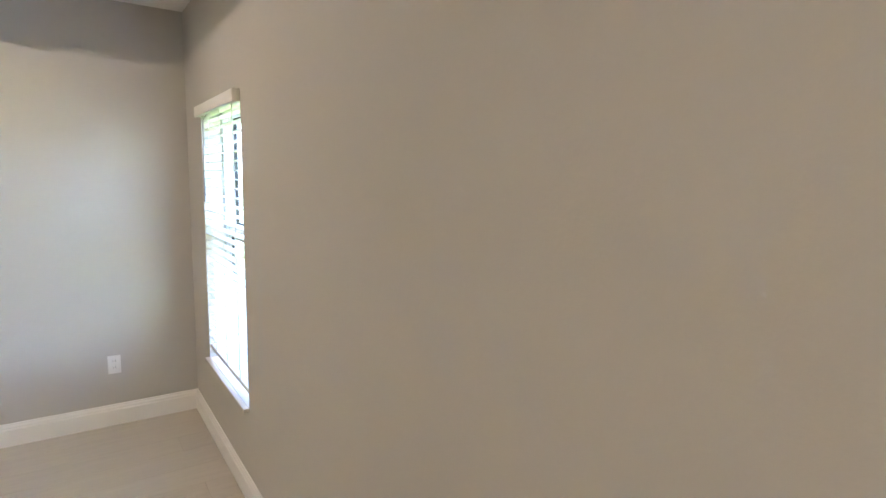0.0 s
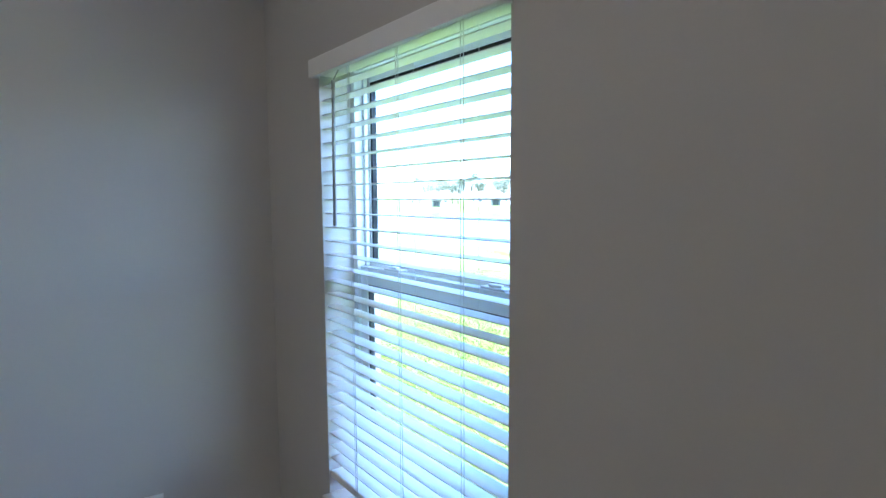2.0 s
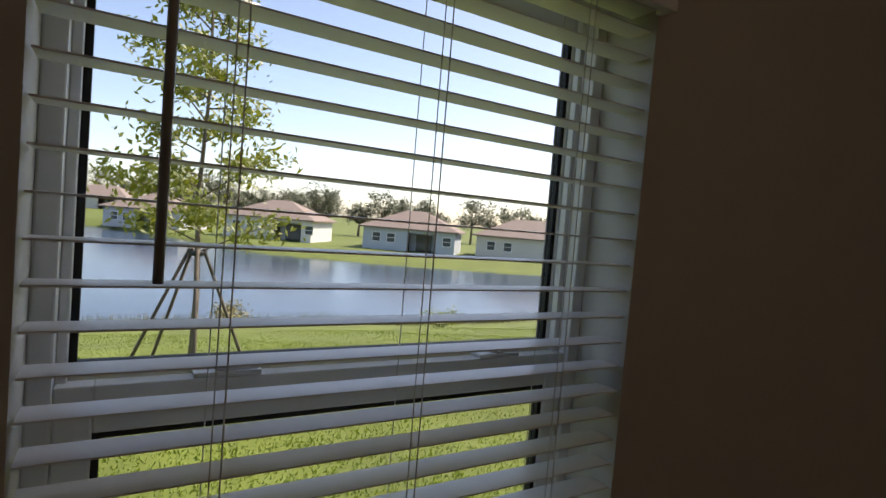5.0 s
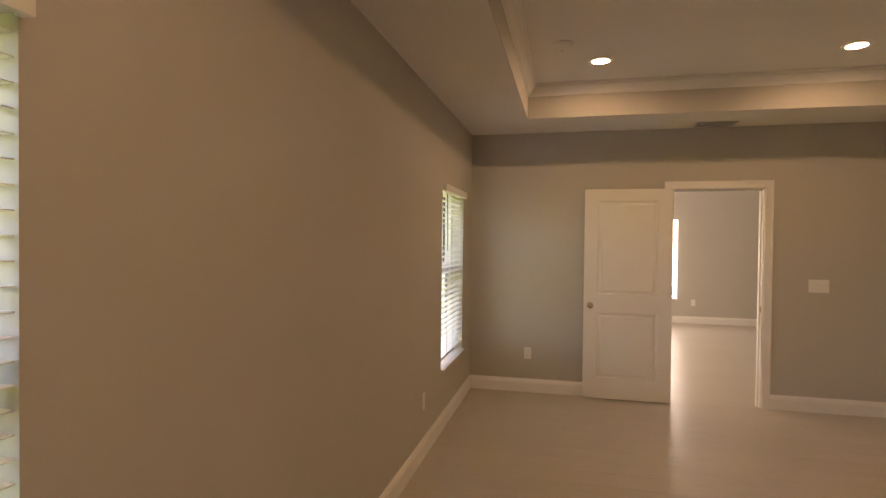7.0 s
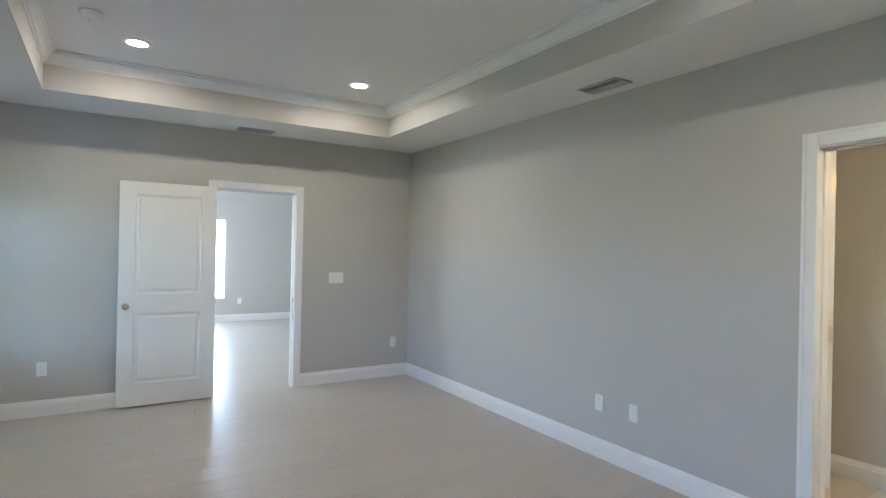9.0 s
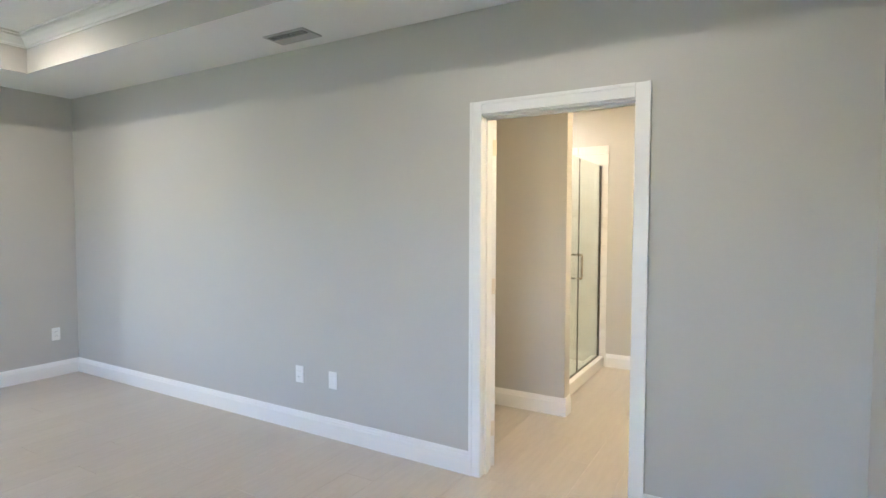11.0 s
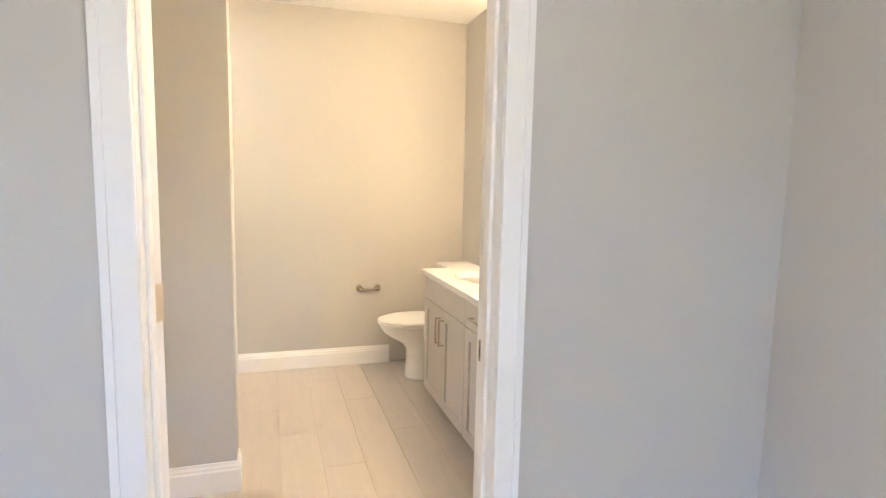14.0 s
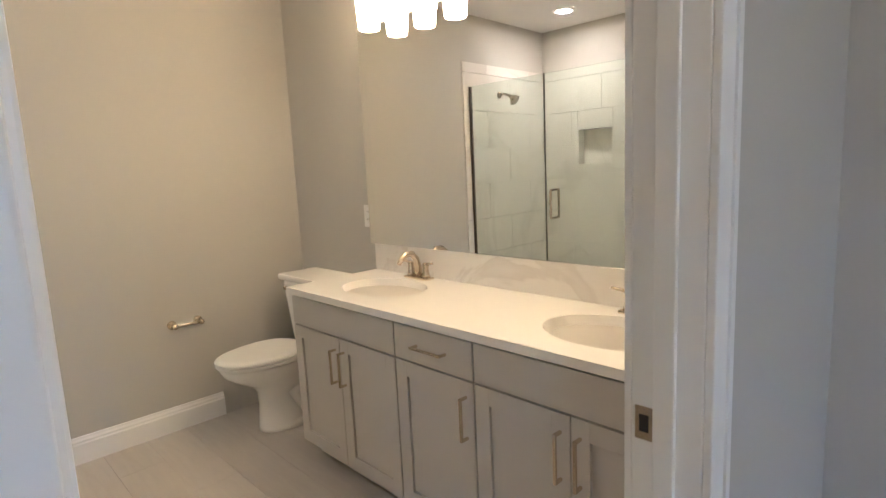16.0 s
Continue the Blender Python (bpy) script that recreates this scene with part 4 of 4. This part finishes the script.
tufts("lawn_grass", "short sunlit green lawn grass", 160000, lambda r: ((lambda y: (r.uniform(-1.1, 1.15) * (y - 2) + 1.0, y))(5.2 + 14 * r.random() ** 1.3)), 0.015, 0.045, BLADE, 5, 1.2, 0.010)
tufts("shore_weeds", "tall dry weeds along the pond edge", 9000, lambda r: ((lambda x: (x, 24.3 + 0.5 * math.sin(x * 0.35) + 0.3 * max(0.0, 3 - x) - abs(r.gauss(0, 0.9))))(r.uniform(-30, 26))), 0.15, 0.55, REED, 6, 0.5, 0.012)


def clump_cloud(rng, centres, n, size, leaf):
    v, f = [], []
    for c, r in centres:
        for _ in range(n):
            p = Vector(c) + Vector((rng.gauss(0, 1), rng.gauss(0, 1), rng.gauss(0, 0.8))) * r * 0.5
            a = Vector((rng.uniform(-1, 1), rng.uniform(-1, 1), rng.uniform(-1, 1))).normalized()
            b = a.orthogonal().normalized()
            k = len(v)
            s = leaf * rng.uniform(0.6, 1.3)
            v += [tuple(p - a * s), tuple(p + b * s * 0.45), tuple(p + a * s), tuple(p - b * s * 0.45)]
            f.append((k, k + 1, k + 2, k + 3))
    me = bpy.data.meshes.new("crown")
    me.from_pydata(v, [], f)
    return me


def staked_tree(x, y):
    rng = random.Random(11)
    z = ground_height(x, y)
    f = thing("young_tree", "young staked tree with yellow-green leaves on the lawn", "tree")
    f.location = (x, y, z)
    tr = tube(bmesh.new(), [(0, 0, -0.05), (0.02, 0, 1.0), (-0.02, 0.02, 2.2), (0.03, 0, 3.4), (0.0, 0, 4.9)], 0.042, 9, r_end=0.012)
    tips = []
    for i in range(26):
        h = 1.5 + i * 0.13
        a = i * 2.4 + rng.uniform(-0.4, 0.4)
        ln = rng.uniform(0.5, 1.05) * (1.1 - 0.55 * (h - 1.5) / 3.4)
        e = Vector((math.cos(a) * ln, math.sin(a) * ln, h + ln * rng.uniform(0.05, 0.5)))
        m = e * 0.55 + Vector((0, 0, h)) * 0.45 + Vector((0, 0, 0.06))
        m.z = h + (e.z - h) * 0.6
        tube(tr, [(0, 0, h), tuple(m), tuple(e)], 0.012, 5, r_end=0.004)
        tips += [(tuple(e), 0.26), (tuple(m), 0.2), (tuple((e + m) / 2), 0.24)]
    part("trunk", tr, BARK, f, "slim grey-brown trunk and limbs")
    me = clump_cloud(rng, tips, 75, 0.2, 0.05)
    me.materials.append(LEAF)
    c = new("crown", me)
    c.parent = f
    for k, (dx, dy) in enumerate(((-0.75, 0.25), (0.72, 0.15), (-0.05, -0.8), (-0.45, 0.5))):
        part("stake", tube(bmesh.new(), [(dx, dy, -0.1), (dx * 0.1, dy * 0.1, 1.55)], 0.02, 6), STAKE, f, "dark support stake")
    part("tie", lathe(bmesh.new(), [(0.07, 1.47), (0.085, 1.5), (0.07, 1.53)], segs=14), GASKET, f, "dark tie strap")


staked_tree(1.38, 10.4)


def shrub(x, y, r, material, label, seed):
    rng = random.Random(seed)
    f = thing("shrub", label, "shrub", "shore shrubs")
    f.location = (x, y, ground_height(x, y))
    st = bmesh.new()
    cs = []
    for k in range(12):
        a, d = rng.uniform(0, 6.28), rng.uniform(0.1, 0.9) * r
        p = (math.cos(a) * d, math.sin(a) * d, rng.uniform(0.25, 0.8) * r)
        tube(st, [(0, 0, -0.1), p], 0.012, 5, r_end=0.004)
        cs.append((p, r * 0.5))
    part("stem", st, BARK, f)
    me = clump_cloud(rng, cs, 60, 0.3, 0.06)
    me.materials.append(material)
    c = new("crown", me)
    c.parent = f


shrub(11.0, 20.5, 0.65, LEAF, "small green shrub at the pond edge", 71)
shrub(4.0, 23.0, 0.7, REED, "dry reddish weed clump at the pond edge", 72)
shrub(-6.2, 26.0, 0.55, LEAF, "small green shrub at the pond edge", 73)
shrub(-9.2, 26.6, 0.5, LEAF, "small green shrub at the pond edge", 74)


def far_tree(x, y, h, seed):
    rng = random.Random(seed)
    f = thing("tree", "distant grey-green oak behind the houses", "tree", "far trees")
    f.location = (x, y, ground_height(x, y))
    tr = tube(bmesh.new(), [(0, 0, -0.3), (0.1, 0, h * 0.35), (0, 0.1, h * 0.7)], 0.28, 7, r_end=0.1)
    cs = []
    for k in range(13):
        a, r = rng.uniform(0, 6.28), rng.uniform(0.05, 0.42) * h
        p = Vector((math.cos(a) * r, math.sin(a) * r, h * rng.uniform(0.45, 0.98)))
        tube(tr, [(0, 0, h * 0.4), tuple(p * 0.6 + Vector((0, 0, h * 0.18))), tuple(p)], 0.1, 5, r_end=0.03)
        cs.append((tuple(p), h * rng.uniform(0.12, 0.24)))
    part("trunk", tr, BARK, f)
    me = clump_cloud(rng, cs, 95, 0.5, 0.30)
    me.materials.append(FARLEAF)
    c = new("crown", me)
    c.parent = f


def house(x, y, w, d, wall_mat, label, seed, turn=0.0, eave=2.65, rise=2.5):
    rng = random.Random(seed)
    f = thing("house", label, "house", "houses across the pond")
    f.matrix_basis = pose(x, y, ground_height(x, y), 0, 0, turn)
    px0 = rng.uniform(-0.1, 0.25) * w
    pw = 3.6
    b = bmesh.new()
    box(b, -w / 2, px0, 0, 0.25, 0, eave)
    box(b, px0 + pw, w / 2, 0, 0.25, 0, eave)
    box(b, px0, px0 + pw, 0, 0.25, eave - 0.35, eave - 0.002)
    box(b, px0, px0 + pw, 2.2, 2.4, 0, eave)
    box(b, -w / 2, -w / 2 + 0.25, 0.25, d, 0, eave)
    box(b, w / 2 - 0.25, w / 2, 0.25, d, 0, eave)
    box(b, -w / 2 + 0.25, w / 2 - 0.25, d - 0.25, d, 0, eave)
    part("wall", b, wall_mat, f)
    b = bmesh.new()
    o = 0.5
    r = min(w, d) / 2
    low = [b.verts.new(v) for v in ((-w / 2 - o, -o, eave), (w / 2 + o, -o, eave), (w / 2 + o, d + o, eave), (-w / 2 - o, d + o, eave))]
    up = [b.verts.new(v) for v in ((-w / 2 - o, -o, eave + 0.18), (w / 2 + o, -o, eave + 0.18), (w / 2 + o, d + o, eave + 0.18), (-w / 2 - o, d + o, eave + 0.18))]
    rl, rr = -w / 2 + r, w / 2 - r
    if rr - rl < 0.8:
        rl, rr = -0.4, 0.4
    ra, rb = b.verts.new((rl, d / 2, eave + rise)), b.verts.new((rr, d / 2, eave + rise))
    b.faces.new(low[::-1])
    for k in range(4):
        b.faces.new((low[k], low[(k + 1) % 4], up[(k + 1) % 4], up[k]))
    b.faces.new((up[0], up[1], rb, ra))
    b.faces.new((up[1], up[2], rb))
    b.faces.new((up[2], up[3], ra, rb))
    b.faces.new((up[3], up[0], ra))
    part("roof", b, ROOF, f, "brown hip roof")
    part("patio_door", boxed(px0 + 0.8, px0 + 2.8, 2.12, 2.195, 0.02, 2.1), WINDOW_DARK, f, "dark glazed patio door")
    for wx in (-w * 0.40, -w * 0.24, px0 + pw + (w / 2 - px0 - pw) * 0.35):
        if wx + 1.1 < px0 or wx > px0 + pw:
            wd = part("window", boxed(wx, wx + 1.1, -0.03, -0.002, 0.95, 2.15), TRIM, f, "white framed window")
            part("pane", boxed(wx + 0.08, wx + 1.02, -0.045, -0.031, 1.03, 1.52), WINDOW_DARK, wd)
            part("pane", boxed(wx + 0.08, wx + 1.02, -0.045, -0.031, 1.58, 2.07), WINDOW_DARK, wd)
    part("chimney_vent", lathe(bmesh.new(), [(0.1, eave + rise * 0.4), (0.1, eave + rise * 0.72), (0.0, eave + rise * 0.74)], Matrix.Translation((w * 0.2, d * 0.62, 0)), 10), STUCCO[1], f)


# centre of the garden front, width, turn
HOUSES = ((-150, 118, 15, 50), (-136, 134, 15, 46), (-122, 146, 15, 42), (-93, 167, 14, 30), (-70, 178, 15, 20), (-54, 184, 14, 14), (-40, 188, 14, 8), (-22, 176, 15, -10), (-4, 140, 14, -30),
          (3.5, 89, 11, -35), (17, 74, 11.5, -36), (31.5, 63, 11.5, -38), (44, 55, 13, -40), (60, 45, 12, -42))
for i, (hx, hy, hw, turn) in enumerate(HOUSES):
    house(hx, hy, hw, 9, STUCCO[i % 4], ("beige", "grey", "off-white", "blue-grey")[i % 4] + " stucco single-storey house with a brown hip roof", 40 + i, turn)
rng = random.Random(21)
for i in range(64):
    a = radians(-52 + i * 1.12 + rng.uniform(-0.4, 0.4))
    d = rng.uniform(225, 255)
    far_tree(d * math.sin(a), d * math.cos(a), rng.uniform(8, 14.5), 100 + i)
for i in range(22):
    far_tree(14 + i * 4.6 + rng.uniform(-2, 2), 116 - i * 1.6 + rng.uniform(-6, 6), rng.uniform(6.0, 10.0), 200 + i)


# ---- floor planks, each a piece of its own ----
plank_meshes = {}


def plank_mesh(w, l):
    key = (round(w, 3), round(l, 3))
    if key not in plank_meshes:
        g, c = 0.0006, 0.0003
        b = bmesh.new()
        lo = [b.verts.new((x, y, -0.004)) for x, y in ((g, g), (w - g, g), (w - g, l - g), (g, l - g))]
        md = [b.verts.new((x, y, -c)) for x, y in ((g, g), (w - g, g), (w - g, l - g), (g, l - g))]
        hi = [b.verts.new((x, y, 0)) for x, y in ((g + c, g + c), (w - g - c, g + c), (w - g - c, l - g - c), (g + c, l - g - c))]
        for p, q in ((lo, md), (md, hi)):
            for k in range(4):
                b.faces.new((p[k], p[(k + 1) % 4], q[(k + 1) % 4], q[k]))
        b.faces.new(hi)
        plank_meshes[key] = mesh_of("plank", b, PLANK)
    return plank_meshes[key]


def lay_planks(parent, x0, x1, y0, y1, seed, pw=0.203, pl=1.2):
    rng = random.Random(seed)
    x, r = x0, 0
    while x < x1 - 0.005:
        w = min(pw, x1 - x)
        y = y0 - (r % 3) * pl / 3 - rng.uniform(0, 0.12)
        while y < y1 - 0.005:
            a, e = max(y, y0), min(y + pl, y1)
            if e - a > 0.02:
                o = new("plank", plank_mesh(w, e - a))
                o.parent = parent
                o.location = (x, a, 0)
            y += pl
        x += pw
        r += 1


floor_ob, floor_far = bpy.data.objects["floor"], bpy.data.objects["floor_great_room"]
lay_planks(floor_ob, 0, LX + 0.12, 0, LY, 1)
lay_planks(floor_ob, BX0, BXE, BY0, 0, 2)
lay_planks(floor_far, LX + 0.12, FX, -1.2, LY, 3)
